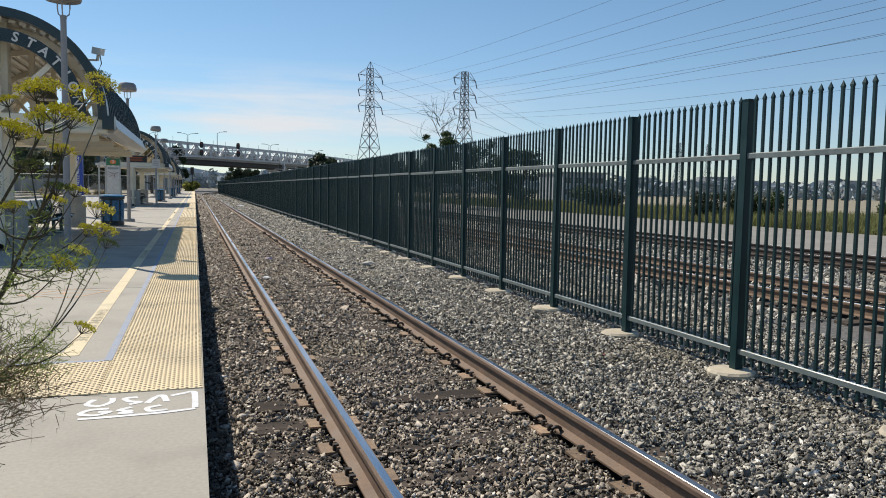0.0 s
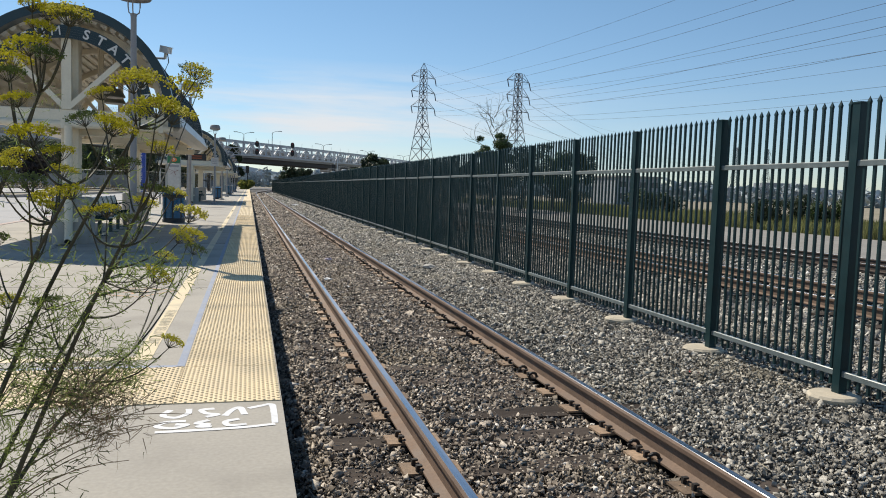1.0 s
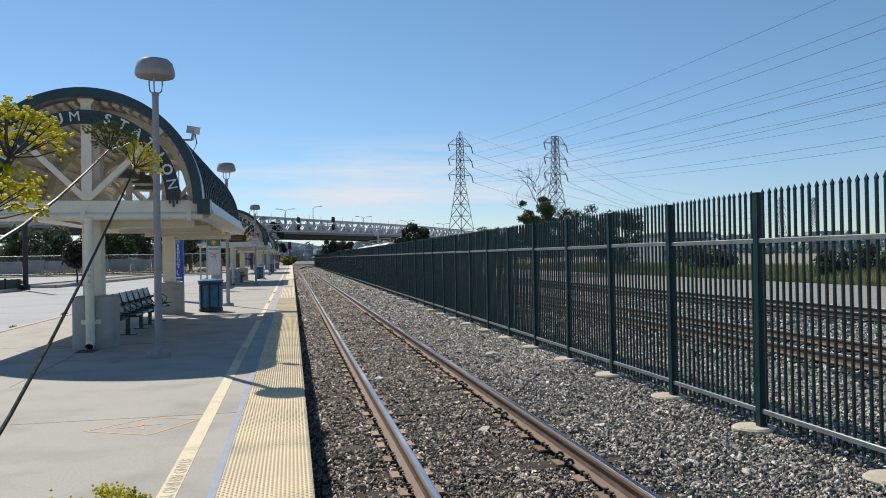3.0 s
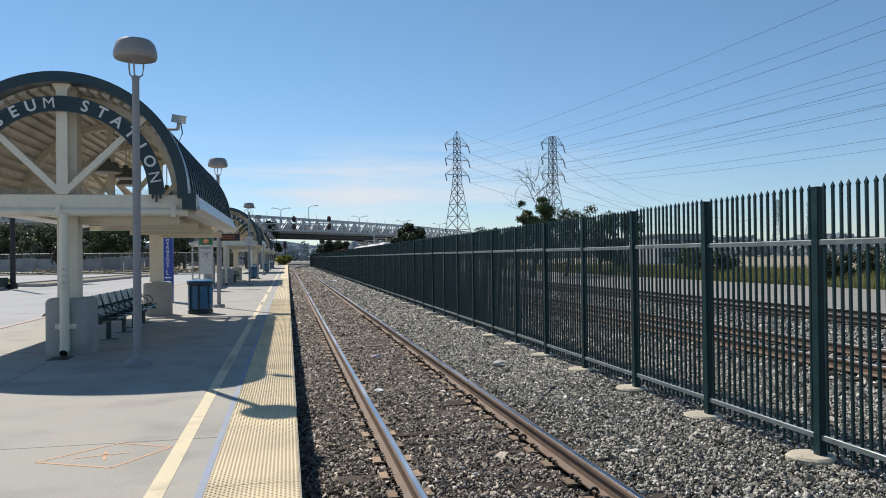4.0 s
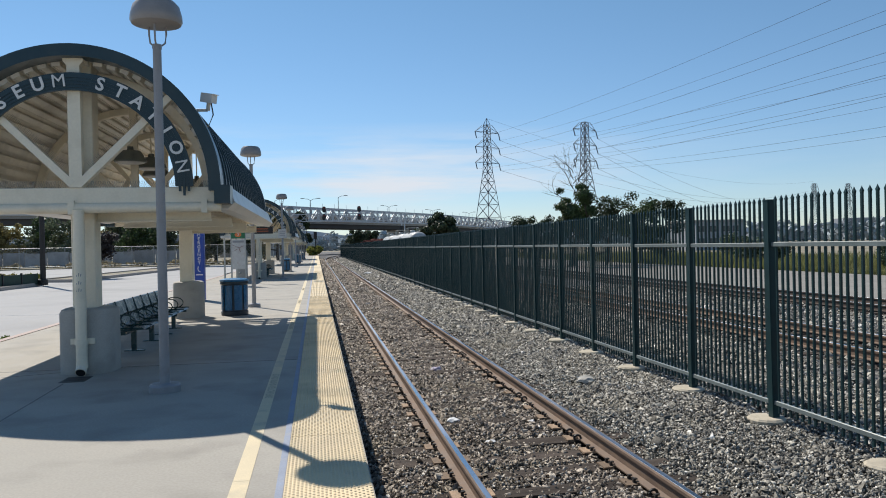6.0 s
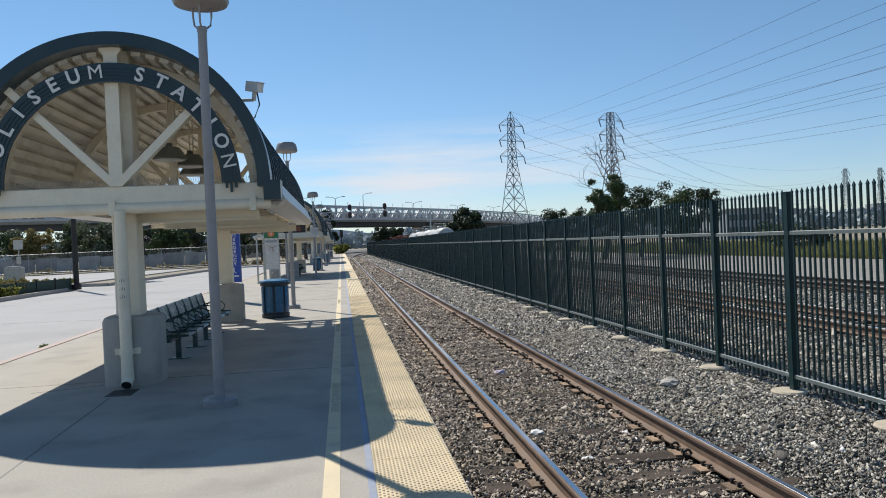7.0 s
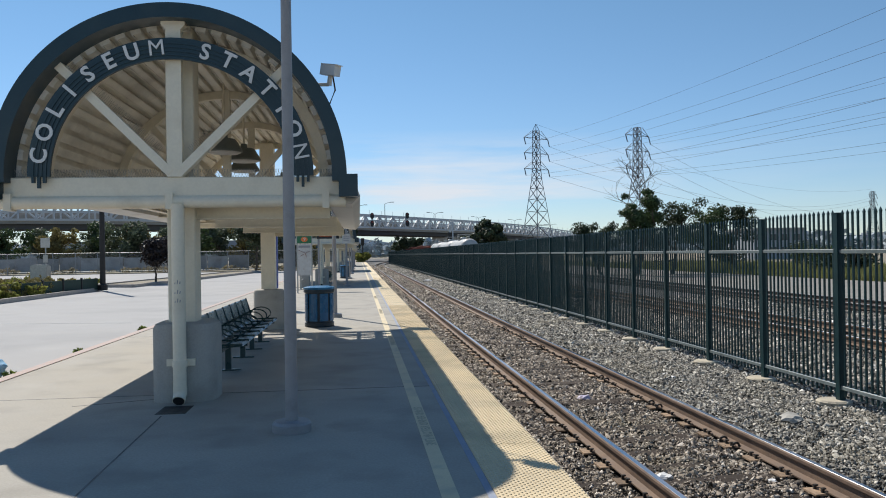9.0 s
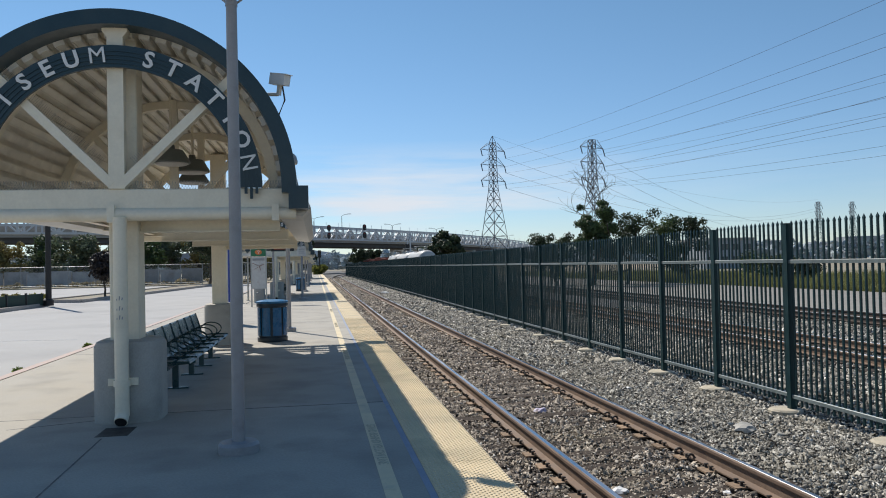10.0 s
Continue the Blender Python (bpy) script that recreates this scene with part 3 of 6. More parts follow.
def dome_panel(w, h, step=.056):
    """A panel with truncated domes in a staggered grid."""
    bm = B()
    box(bm, .002, w - .002, .002, h - .002, -.004, .006)
    nx, ny = int(w / step), int(h / step)
    for i in range(2 * nx):
        for j in range(2 * ny):
            if (i + j) % 2:
                continue
            cx, cy = (i + .5) * w / nx / 2, (j + .5) * h / ny / 2
            a = [bm.verts.new((cx + .0108 * math.cos(t), cy + .0108 * math.sin(t), .006)) for t in [k * math.pi / 3 for k in range(6)]]
            b = [bm.verts.new((cx + .0072 * math.cos(t), cy + .0072 * math.sin(t), .0118)) for t in [k * math.pi / 3 for k in range(6)]]
            for k in range(6):
                bm.faces.new((a[k], a[(k + 1) % 6], b[(k + 1) % 6], b[k]))
            bm.faces.new(b)
    return mesh_of("tactile_panel", bm, M["tactile"])


panel_me = dome_panel(.62, .915)
panel_far_me = dome_panel(.62, .915, .11)
y = 4.84
while y < 62:
    piece("tactile_panel", panel_me if y < 32 else panel_far_me, edge, pose(-.602, y, rnd.uniform(0, .0015)))
    y += .918
bm = B()
box(bm, -.60, .018, 62, 190, -.004, .008)
tagged(part("far_paving", bm, M["tactile"], edge), kind="stuff")
for x in (-1.222, -1.842):
    piece("tactile_panel", panel_me, edge, pose(x, 4.84, .001))

lines = thing("platform_lines", "faded painted warning lines on the platform", "paint line", kind="structure")
bm = B()
box(bm, -.660, -.606, 5.8, 190, -.004, .003)
part("line", bm, M["blue_line"], lines, "worn blue-grey painted line")
bm = B()
box(bm, -1.90, -.66, 5.765, 5.83, -.004, .0032)
part("line", bm, M["blue_line"], lines, "worn blue-grey painted line")
y = 6.15
first = True
while y < 190:
    bm = B()
    ln = 2.4 if y < 100 else 60
    box(bm, -.980, -.858, y, min(190, y + ln - .004), -.004, .003)
    part("line", bm, M["stripe"], lines, "faded cream-yellow painted stripe")
    y += ln
bm = B()
box(bm, -2.6, -.858, 6.02, 6.14, -.004, .003)
part("line", bm, M["stripe"], lines, "faded cream-yellow painted stripe")


# ---------- canopy ----------
CX, C_Y, R_OUT, SPRING, C_LEN = -3.62, 16.5, 1.98, 2.615, 10.0


def text_mesh(name, body, size, depth, material):
    cu = bpy.data.curves.new(name, "FONT")
    cu.body, cu.size, cu.extrude, cu.align_x, cu.align_y = body, size, depth, "CENTER", "CENTER"
    cu.resolution_u = 3
    cu.offset = 0 if body in "MN" else .022 * size
    ob = bpy.data.objects.new(name, cu)
    scene.collection.objects.link(ob)
    bpy.context.view_layer.update()
    me = bpy.data.meshes.new_from_object(ob.evaluated_get(bpy.context.evaluated_depsgraph_get()))
    bpy.data.objects.remove(ob)
    me.name = name
    me.materials.clear()
    me.materials.append(material)
    return me


bm = B()
arc_band(bm, 0, SPRING, 1.928, 1.955, 0, .03, 0, 180, 30)
seam_me = mesh_of("seam", bm, M["green"])


def i_section(z0, z1, w=.06, t=.018, web=.012):
    """Outline of a flanged beam between two heights."""
    return [(-w, z0), (w, z0), (w, z0 + t), (web, z0 + t), (web, z1 - t), (w, z1 - t), (w, z1), (-w, z1), (-w, z1 - t), (-web, z1 - t), (-web, z0 + t), (-w, z0 + t)]


def canopy_at(y0, lettered):
    can = thing("canopy", "cream steel canopy with a dark green barrel roof and name arch", "canopy", (CX, y0, 0), "platform canopies")
    for yc in (.42, 9.05):
        bm = B()
        ring = [(math.copysign(abs(math.cos(t)) ** .55, math.cos(t)), math.copysign(abs(math.sin(t)) ** .55, math.sin(t))) for t in [2 * math.pi * (i + .5) / 40 for i in range(40)]]
        rows = [[bm.verts.new((.03 + q * u, yc + q * v, z)) for u, v in ring] for q, z in ((.37, -.05), (.37, .85), (.345, .90), (.30, .92))]
        for lo, hi in zip(rows, rows[1:]):
            for i in range(40):
                bm.faces.new((lo[i], lo[(i + 1) % 40], hi[(i + 1) % 40], hi[i]))
        bm.faces.new(rows[0][::-1])
        bm.faces.new(rows[-1])
        part("pedestal", bm, M["pedestal"], can, "grey concrete pedestal", True)
        bm = B()
        box(bm, -.16, .16, yc - .16, yc + .16, .90, 4.45 if yc < 1 else 4.3)
        bmesh.ops.bevel(bm, geom=bm.edges[:], offset=.012, segments=1, affect="EDGES")
        part("column", bm, M["cream"], can)
    # rain pipe on the front of the first pedestal
    bm = B()
    rod(bm, (.03, -.03, .16), (.03, -.03, 2.30), .075, seg=14)
    lathe(bm, [(.079, 0), (.079, .10)], 14, (.03, -.03, .10))
    box(bm, -.13, .19, .02, .06, .43, .51)
    lathe(bm, [(.09, 0), (.09, .07)], 14, (.03, -.03, .43))
    part("downpipe", bm, M["cream"], can, "cream round rainwater pipe", True)
    for z in (1.17, 1.27, 1.38):
        bm = B()
        for k, (dx, ln) in enumerate(((-.028, .02), (0.0, .045), (.026, .03))):
            bar(bm, (.03 + dx, -.104 + abs(dx) * .25, z), (.036 + dx, -.104 + abs(dx) * .25, z + ln), .010, .006, (0, 1, 0))
        part("smudge", bm, M["lamp_grey"], can, "faint grey scrawl on the pipe")
    bm = B()
    tube(bm, [(.03, -.035, .14), (.03, -.06, .09), (.03, -.11, .05)], .074, 14)
    part("pipe_elbow", bm, M["cream"], can, "", True)
    # black disc paints the dark inside of the pipe's open end
    bm = B()
    rod(bm, (.03, -.1105, .0495), (.03, -.114, .047), .064, seg=14)
    part("pipe_mouth", bm, M["black"], can)
    for end, yy in (("front", 0.0), ("back", C_LEN - .35)):
        bm = B()
        box(bm, -1.93, 1.93, yy, yy + .16, SPRING - .24, SPRING)
        bmesh.ops.bevel(bm, geom=bm.edges[:], offset=.01, segments=1, affect="EDGES")
        part("cross_beam", bm, M["cream"], can)
        bm = B()
        box(bm, -.085, .085, yy - .02, yy + .10, SPRING + .002, SPRING + 1.80)
        prism(bm, [(-.085, SPRING + 1.70), (.085, SPRING + 1.70), (.135, SPRING + 1.76), (.135, SPRING + 1.81), (-.135, SPRING + 1.81), (-.135, SPRING + 1.76)], "y", yy - .022, yy + .102)
        part("king_post", bm, M["cream"], can)
        for sx in (-1, 1):
            bm = B()
            bar(bm, (sx * .05, yy + .04, SPRING + .05), (sx * 1.31, yy + .04, SPRING + 1.31), .10, .13, (0, 1, 0))
            part("brace", bm, M["cream"], can)
        bm = B()
        arc_band(bm, 0, SPRING, 1.80, R_OUT - .012, yy - (.17 if end == "front" else .03), yy + .14, -2, 182, 56)
        for sx in (-1, 1):
            box(bm, sx * 1.985 - .11, sx * 1.985 + .11, yy - (.18 if end == "front" else .05), yy + .18, SPRING - .25, SPRING + .01)
        part("arch_trim", bm, M["green"], can, "dark green curved gable trim")
    # bird spikes on the front beam and braces
    bm = B()
    srn = random.Random(9)
    for k in range(120):
        x = -1.85 + k * 3.7 / 119
        for dx in (-.04, 0, .04):
            rod(bm, (x, .10, SPRING), (x + dx, .10 + srn.uniform(-.03, .03), SPRING + .10), .0016, seg=3, caps=False)
    for k in range(60):
        f = .15 + k * 1.0 / 59
        for sx in (-1, 1):
            p = Vector((sx * (.05 + f), .04, SPRING + .13 + f))
            rod(bm, p, p + Vector((-sx * .06, srn.uniform(-.03, .03), .07)), .0016, seg=3, caps=False)
    tagged(part("bird_spike_strip", bm, M["steel_grey"], can, "thin wire bird spikes"), kind="stuff")
    # sign band
    bm = B()
    arc_band(bm, 0, SPRING, 1.34, 1.585, -.10, -.06, 0, 180, 40)
    for r in (1.385, 1.43, 1.475, 1.52):
        arc_band(bm, 0, SPRING, r - .008, r + .008, -.112, -.10, 0, 180, 40)
    for sx in (-1, 1):
        for k, (dx, ln) in enumerate(((-.06, .07), (0, .13), (.06, .07))):
            box(bm, sx * 1.462 + dx - .016, sx * 1.462 + dx + .016, -.10, -.06, SPRING - ln, SPRING + .002)
    sign = part("sign_band", bm, M["green"], can, "dark green arched sign band")
    text = "COLISEUM STATION"
    for k, ch in enumerate(text):
        if ch == " ":
            continue
        a = 171 - k * (171 - 11) / (len(text) - 1)
        m = Matrix.Translation((1.462 * math.cos(radians(a)), -.118, SPRING + 1.462 * math.sin(radians(a)))) @ pose(0, 0, 0, 90, 0, 0) @ pose(0, 0, 0, 0, 0, a - 90)
        piece("letter", lettered[ch], sign, m)
    # gutter tube under the front beam, eaves, roof
    bm = B()
    rod(bm, (-1.95, .02, 2.33), (1.95, .02, 2.33), .075, seg=12)
    for x in (-1.82, -.06, 1.72):
        box(bm, x - .04, x + .04, -.06, .10, 2.24, 2.43)
    part("gutter", bm, M["cream"], can, "cream round gutter pipe", True)
    for sx in (-1, 1):
        bm = B()
        low = 0 if sx > 0 else .14
        prism(bm, [(sx * 1.72, 2.34 + low), (sx * 2.02, 2.30 + low), (sx * 2.12, 2.40 + low), (sx * 2.02, 2.655), (sx * 1.72, 2.655)], "y", .19, C_LEN)
        part("eave", bm, M["eave"], can, "pale metal eave gutter")
        bm = B()
        z0, z1 = 2.305 + 1.4 * low, 2.43 + .9 * low
        prism(bm, [(sx * 1.05 + u * .5, v) for u, v in i_section(z0, z0 + .06)], "y", .17, C_LEN - .4)
        part("purlin", bm, M["cream"], can)
        bm = B()
        prism(bm, [(sx * 1.45 + u, v) for u, v in i_section(z0, z1)], "y", .17, C_LEN - .4)
        part("side_beam", bm, M["cream"], can)
    for yc in (.42, 3.3, 6.2, 9.05):
        bm = B()
        prism(bm, [(yc + u, v) for u, v in i_section(2.46, 2.60)], "x", -1.75, -.165)
        part("tie_beam", bm, M["cream"], can)
        bm = B()
        prism(bm, [(yc + u, v) for u, v in i_section(2.14, 2.30)], "x", -.155, 1.75)
        part("tie_beam", bm, M["cream"], can)
        bm = B()
        arc_band(bm, 0, SPRING, 1.62, 1.74, yc + .2, yc + .32, 0, 180, 28)
        part("roof_rib", bm, M["cream"], can)
        if yc > 1:
            for sx in (-1, 1):
                bm = B()
                bar(bm, (sx * .1, yc + .26, 2.5), (sx * 1.2, yc + .26, SPRING + 1.2), .09, .09, (0, 1, 0))
                part("brace", bm, M["cream"], can)
            bm = B()
            box(bm, -.06, .06, yc + .18, yc + .30, 2.3, SPRING + 1.75)
            part("king_post", bm, M["cream"], can)
    bm = B()
    arc_band(bm, 0, SPRING, 1.83, 1.93, .141, C_LEN, 0, 180, 40)
    roof = part("roof", bm, M["green"], can, "dark green standing seam barrel roof")
    for k in range(25):
        piece("seam", seam_me, roof, pose(0, .3 + k * .395, 0))
    bm = B()
    arc_band(bm, 0, SPRING, 1.815, 1.829, .145, C_LEN - .02, 1, 179, 40)
    for k in range(30):
        a = radians(3 + k * 6)
        c, s = math.cos(a), math.sin(a)
        r = 1.785 if k % 5 else 1.775
        bar(bm, (r * c, .15, SPRING + r * s), (r * c, C_LEN - .03, SPRING + r * s), .118, .07, (c, 0, s))
        for e in (-.045, .045):
            bar(bm, (1.746 * c - e * s, .15, SPRING + 1.746 * s + e * c), (1.746 * c - e * s, C_LEN - .03, SPRING + 1.746 * s + e * c), .012, .012, (c, 0, s))
    part("decking", bm, M["decking"], can, "ribbed beige metal roof decking")
    # square holed drain plate below the pipe
    bm = B()
    box(bm, -.11, .21, -.60, -.16, -.01, .003)
    part("drain_grate", bm, M["spike"], can, "dark drain grate in the slab")
    return can


def pendant_at(x, y, z):
    lamp = thing("pendant_lamp", "dark dish-shaped pendant lamp hanging under the canopy", "lamp", (x, y, z), "canopy lamps")
    bm = B()
    lathe(bm, [(.27, 0), (.28, .02), (.265, .05), (.20, .16), (.17, .20), (.06, .21), (.05, .28)], 20)
    part("shade", bm, M["dish"], lamp, "", True)
    bm = B()
    lathe(bm, [(.22, -.02), (.25, -.004)], 20)
    part("diffuser", bm, M["paper"], lamp)
    bm = B()
    rod(bm, (0, 0, .27), (0, 0, SPRING + 1.82 - z if abs(x - CX) < .3 else SPRING + math.sqrt(1.82 ** 2 - (x - CX) ** 2) - z), .013, seg=8)
    part("stem", bm, M["cream"], lamp)
    return lamp


letters = {c: text_mesh("letter", c, .25, .006, M["letter"]) for c in sorted(set("COLISEUM STATION") - {" "})}
for k in range(4):
    canopy_at(C_Y + 33.4 * k, letters)
for k in range(2):
    for x, y, z in ((CX + .05, 3.0, 3.30), (CX + .20, 4.0, 3.29), (CX - .01, 5.5, 3.28), (CX + .50, 7.6, 3.2)):
        pendant_at(x, C_Y + 33.4 * k + y, z)


# ---------- street lamps on the platform ----------
def platform_lamp(y):
    lamp = thing("platform_lamp", "grey platform lamp post with a rounded drum head", "street lamp", (-2.19, y, 0), "platform lamp posts")
    bm = B()
    lathe(bm, [(.185, 0), (.185, .075), (.165, .10), (.085, .105)], 24)
    part("base", bm, M["lamp_grey"], lamp, "", True)
    bm = B()
    rod(bm, (0, 0, .10), (0, 0, 4.180), .060, .050, 20)
    lathe(bm, [(.056, 0), (.056, .05)], 20, (0, 0, 4.160))
    part("pole", bm, M["lamp_grey"], lamp, "", True)
    for a in (30, 150, 270):
        c, s = math.cos(radians(a)), math.sin(radians(a))
        bm = B()
        tube(bm, [(.03 * c, .03 * s, 4.180), (.10 * c, .10 * s, 4.240), (.115 * c, .115 * s, 4.340), (.115 * c, .115 * s, 4.460)], .012, 6)
        part("fork", bm, M["lamp_grey"], lamp)
    bm = B()
    lathe(bm, [(.20, 4.435), (.285, 4.455), (.305, 4.490), (.30, 4.560), (.27, 4.670), (.22, 4.725), (.05, 4.740)], 28)
    part("head", bm, M["lamp_head"], lamp, "", True)
    return lamp


for y in (14.88, 28.3, 48.3, 61.0, 75.0, 87.5, 100.0, 113.0, 126.0):
    platform_lamp(y)



# ---------- crushed stones ----------
def stones(name, zones, label, material):
    """Loose angular stones scattered over rectangles (x0, x1, y0, y1, per m2, half size)."""
    rng = np.random.default_rng(11)
    # two crushed-rock forms: a split block with a flat top, and a wedge
    block = np.array([(1, .2, -.7), (-.3, 1, -.7), (-.9, -.8, -.7), (.75, .05, .7), (-.2, .7, .75), (-.6, -.55, .65)], float)
    block_tris = np.array([(3, 4, 5), (0, 1, 4), (0, 4, 3), (1, 2, 5), (1, 5, 4), (2, 0, 3), (2, 3, 5)])
    chip = np.array([(1, .1, -.3), (0, 1, -.3), (-1, 0, -.3), (-.1, -1, -.3), (.15, .1, .8)], float)
    chip_tris = np.array([(0, 1, 4), (1, 2, 4), (2, 3, 4), (3, 0, 4)])
    allv, allf, base = [], [], 0
    for x0, x1, y0, y1, dens, half in zones:
        n = int((x1 - x0) * (y1 - y0) * dens)
        near = y1 <= 16
        form, ftris, tilt = (block, block_tris, .62) if near else (chip, chip_tris, .3)
        nv = len(form)
        px, py = rng.uniform(x0, x1, n), rng.uniform(y0, y1, n)
        keep = np.ones(n, bool)
        for xr in (XL, XR, 8.75, 10.255, 14.9, 16.405):
            keep &= np.abs(px - xr) > .085
        over_tie = (np.abs(px - 1.65) < 1.28) & (np.min(np.abs(py[:, None] - np.array(tie_ys)[None, :160]), axis=1) < .10)
        keep &= ~over_tie | (rng.uniform(size=n) < np.where(px > 2.5, .20, np.where(py < 9, .66, .42)))
        px, py = px[keep], py[keep]
        n = len(px)
        size = half * rng.lognormal(0, .38, (n, 1)) * rng.uniform(.55, 1.35, (n, 3)) * np.array((1.25, 1.0, .85 if near else 1.0))
        v = (form[None] * (1 + rng.uniform(-.30, .25, (n, nv, 1))) + rng.uniform(-.30, .30, (n, nv, 3))) * size[:, None, :]
        q = rng.normal(size=(n, 4)) * np.array((1, tilt, tilt, 1.2))
        q /= np.linalg.norm(q, axis=1, keepdims=True)
        w, a, b, c = q.T
        rot = np.stack([1 - 2 * (b * b + c * c), 2 * (a * b - c * w), 2 * (a * c + b * w), 2 * (a * b + c * w), 1 - 2 * (a * a + c * c), 2 * (b * c - a * w),
                        2 * (a * c - b * w), 2 * (b * c + a * w), 1 - 2 * (a * a + b * b)], -1).reshape(n, 3, 3)
        v = np.einsum("nij,nkj->nki", rot, v)
        pz = np.interp(px, xs, zs) + rng.uniform(-.006, .028, n) + .012 * np.sin(px * 3.1 + 1) * np.cos(py * 1.7)
        v += np.stack([px, py, pz], -1)[:, None, :]
        allv.append(v.reshape(-1, 3))
        allf.append((ftris[None] + base + nv * np.arange(n)[:, None, None]).reshape(-1, 3))
        base += nv * n
    verts, faces = np.concatenate(allv), np.concatenate(allf)
    me = bpy.data.meshes.new(name)
    me.vertices.add(len(verts))
    me.vertices.foreach_set("co", verts.ravel())
    me.loops.add(faces.size)
    me.loops.foreach_set("vertex_index", faces.ravel())
    me.polygons.add(len(faces))
    me.polygons.foreach_set("loop_start", np.arange(0, faces.size, 3))
    me.polygons.foreach_set("loop_total", np.full(len(faces), 3))
    me.update(calc_edges=True)
    me.materials.append(material)
    return tagged(new(name, me), label, "gravel", kind="stuff")


stones("ballast_stones", [(2.75, 4.75, 2.3, 8, 3300, .0113), (2.75, 4.75, 8, 14, 2700, .0123), (2.75, 4.75, 14, 22, 2000, .0138), (2.75, 4.75, 22, 40, 800, .0185), (2.75, 5.0, 40, 72, 260, .028), (2.75, 5.0, 72, 150, 60, .052),
                          (4.75, 7.3, 3, 17, 1100, .0155), (7.3, 17.4, 8, 40, 130, .028), (4.75, 8, 17, 42, 420, .021)], "loose angular grey ballast stones beside the rails", M["stone"])
stones("track_stones", [(.03, 2.75, 2.3, 8, 3300, .0111), (.03, 2.75, 8, 14, 2700, .0121), (.03, 2.75, 14, 22, 2000, .0136), (.03, 2.75, 22, 40, 800, .0182), (.03, 2.75, 40, 72, 260, .028), (.03, 2.75, 72, 150, 60, .052)],
       "brownish dusty ballast stones between the rails", M["stone_brown"])


# ---------- freight train, standing on the far track ----------
def bogie(car, y, z):
    for dy in (-.9, .9):
        for x in (-.75, .75):
            bm = B()
            rod(bm, (x - .06, y + dy, z + .44), (x + .06, y + dy, z + .44), .44, seg=20)
            rod(bm, (x - .08, y + dy, z + .44), (x + .08, y + dy, z + .44), .12, seg=12)
            part("wheel", bm, M["spike"], car)
    for x in (-1.0, 1.0):
        bm = B()
        prism(bm, [(y - 1.2, z + .35), (y - .5, z + .30), (y - .3, z + .18), (y + .3, z + .18), (y + .5, z + .30), (y + 1.2, z + .35), (y + 1.2, z + .60), (y + .4, z + .80), (y - .4, z + .80), (y - 1.2, z + .60)], "x", x - .07, x + .07)
        part("bogie_frame", bm, M["spike"], car)


def tank_car(y0, length=17.0):
    z = RAIL_Z
    car = thing("tank_car", "grey railway tank car with rust stains on the far track", "railway car", (15.65, y0, 0), "freight cars")
    for yb in (2.4, length - 2.4):
        bogie(car, yb, z)
    bm = B()
    prof = [(0.02, .55), (.7, .60), (1.15, .78), (1.42, 1.08), (1.5, 1.45), (1.5, length - 1.45), (1.42, length - 1.08), (1.15, length - .78), (.7, length - .60), (.02, length - .55)]
    rows = [[bm.verts.new((r * math.cos(a), yy, z + 2.62 + r * math.sin(a))) for a in [2 * math.pi * i / 36 for i in range(36)]] for r, yy in prof]
    for a, b in zip(rows, rows[1:]):
        for i in range(36):
            bm.faces.new((a[i], a[(i + 1) % 36], b[(i + 1) % 36], b[i]))
    bm.faces.new(rows[0])
    bm.faces.new(rows[-1])
    part("tank", bm, M["tank"], car, "", True)
    bm = B()
    for yb in (3.4, 6.4, length - 6.4, length - 3.4):
        rr = 1.512
        vs = [[bm.verts.new((q * math.cos(a), yb + d, z + 2.62 + q * math.sin(a))) for a in [2 * math.pi * i / 36 for i in range(36)]] for q, d in ((1.49, -.07), (rr, -.05), (rr, .05), (1.49, .07))]
        for a, b in zip(vs, vs[1:]):
            for i in range(36):
                bm.faces.new((a[i], a[(i + 1) % 36], b[(i + 1) % 36], b[i]))
    part("band", bm, M["tank"], car)
    bm = B()
    lathe(bm, [(.45, 4.0), (.45, 4.42), (.38, 4.50), (.1, 4.52)], 20, (0, length / 2, z))
    part("dome", bm, M["tank"], car, "", True)
    bm = B()
    for x in (-.85, .85):
        for zz in (4.55, 4.9):
            rod(bm, (x, length / 2 - 1.5, z + zz), (x, length / 2 + 1.5, z + zz), .022, seg=6)
        for dy in (-1.5, -.5, .5, 1.5):
            rod(bm, (x, length / 2 + dy, z + 3.8), (x, length / 2 + dy, z + 4.92), .022, seg=6)
    for dy in (-1.5, 1.5):
        rod(bm, (-.85, length / 2 + dy, z + 4.9), (.85, length / 2 + dy, z + 4.9), .022, seg=6)
    box(bm, -.85, .85, length / 2 - 1.5, length / 2 + 1.5, z + 4.08, z + 4.12)
    part("walkway", bm, M["steel_grey"], car)
    bm = B()
    box(bm, -.3, .3, 0, length, z + .86, z + 1.16)
    for yb in (1.2, length - 1.2):
        box(bm, -1.35, 1.35, yb - .55, yb + .55, z + 1.06, z + 1.14)
        box(bm, -.9, .9, yb - .3, yb + .3, z + 1.14, z + 1.55)
    part("underframe", bm, M["spike"], car)
    bm = B()
    for x in (-1.4, 1.4):
        rod(bm, (x, 1.2, z + 1.55), (x, length - 1.2, z + 1.55), .025, seg=6)
    part("side_rail", bm, M["steel_grey"], car)
    bm = B()
    for yb in (-.35, length + .05):
        box(bm, -.12, .12, yb, yb + .32, z + .80, z + 1.05)
    part("coupler", bm, M["spike"], car)
    return car


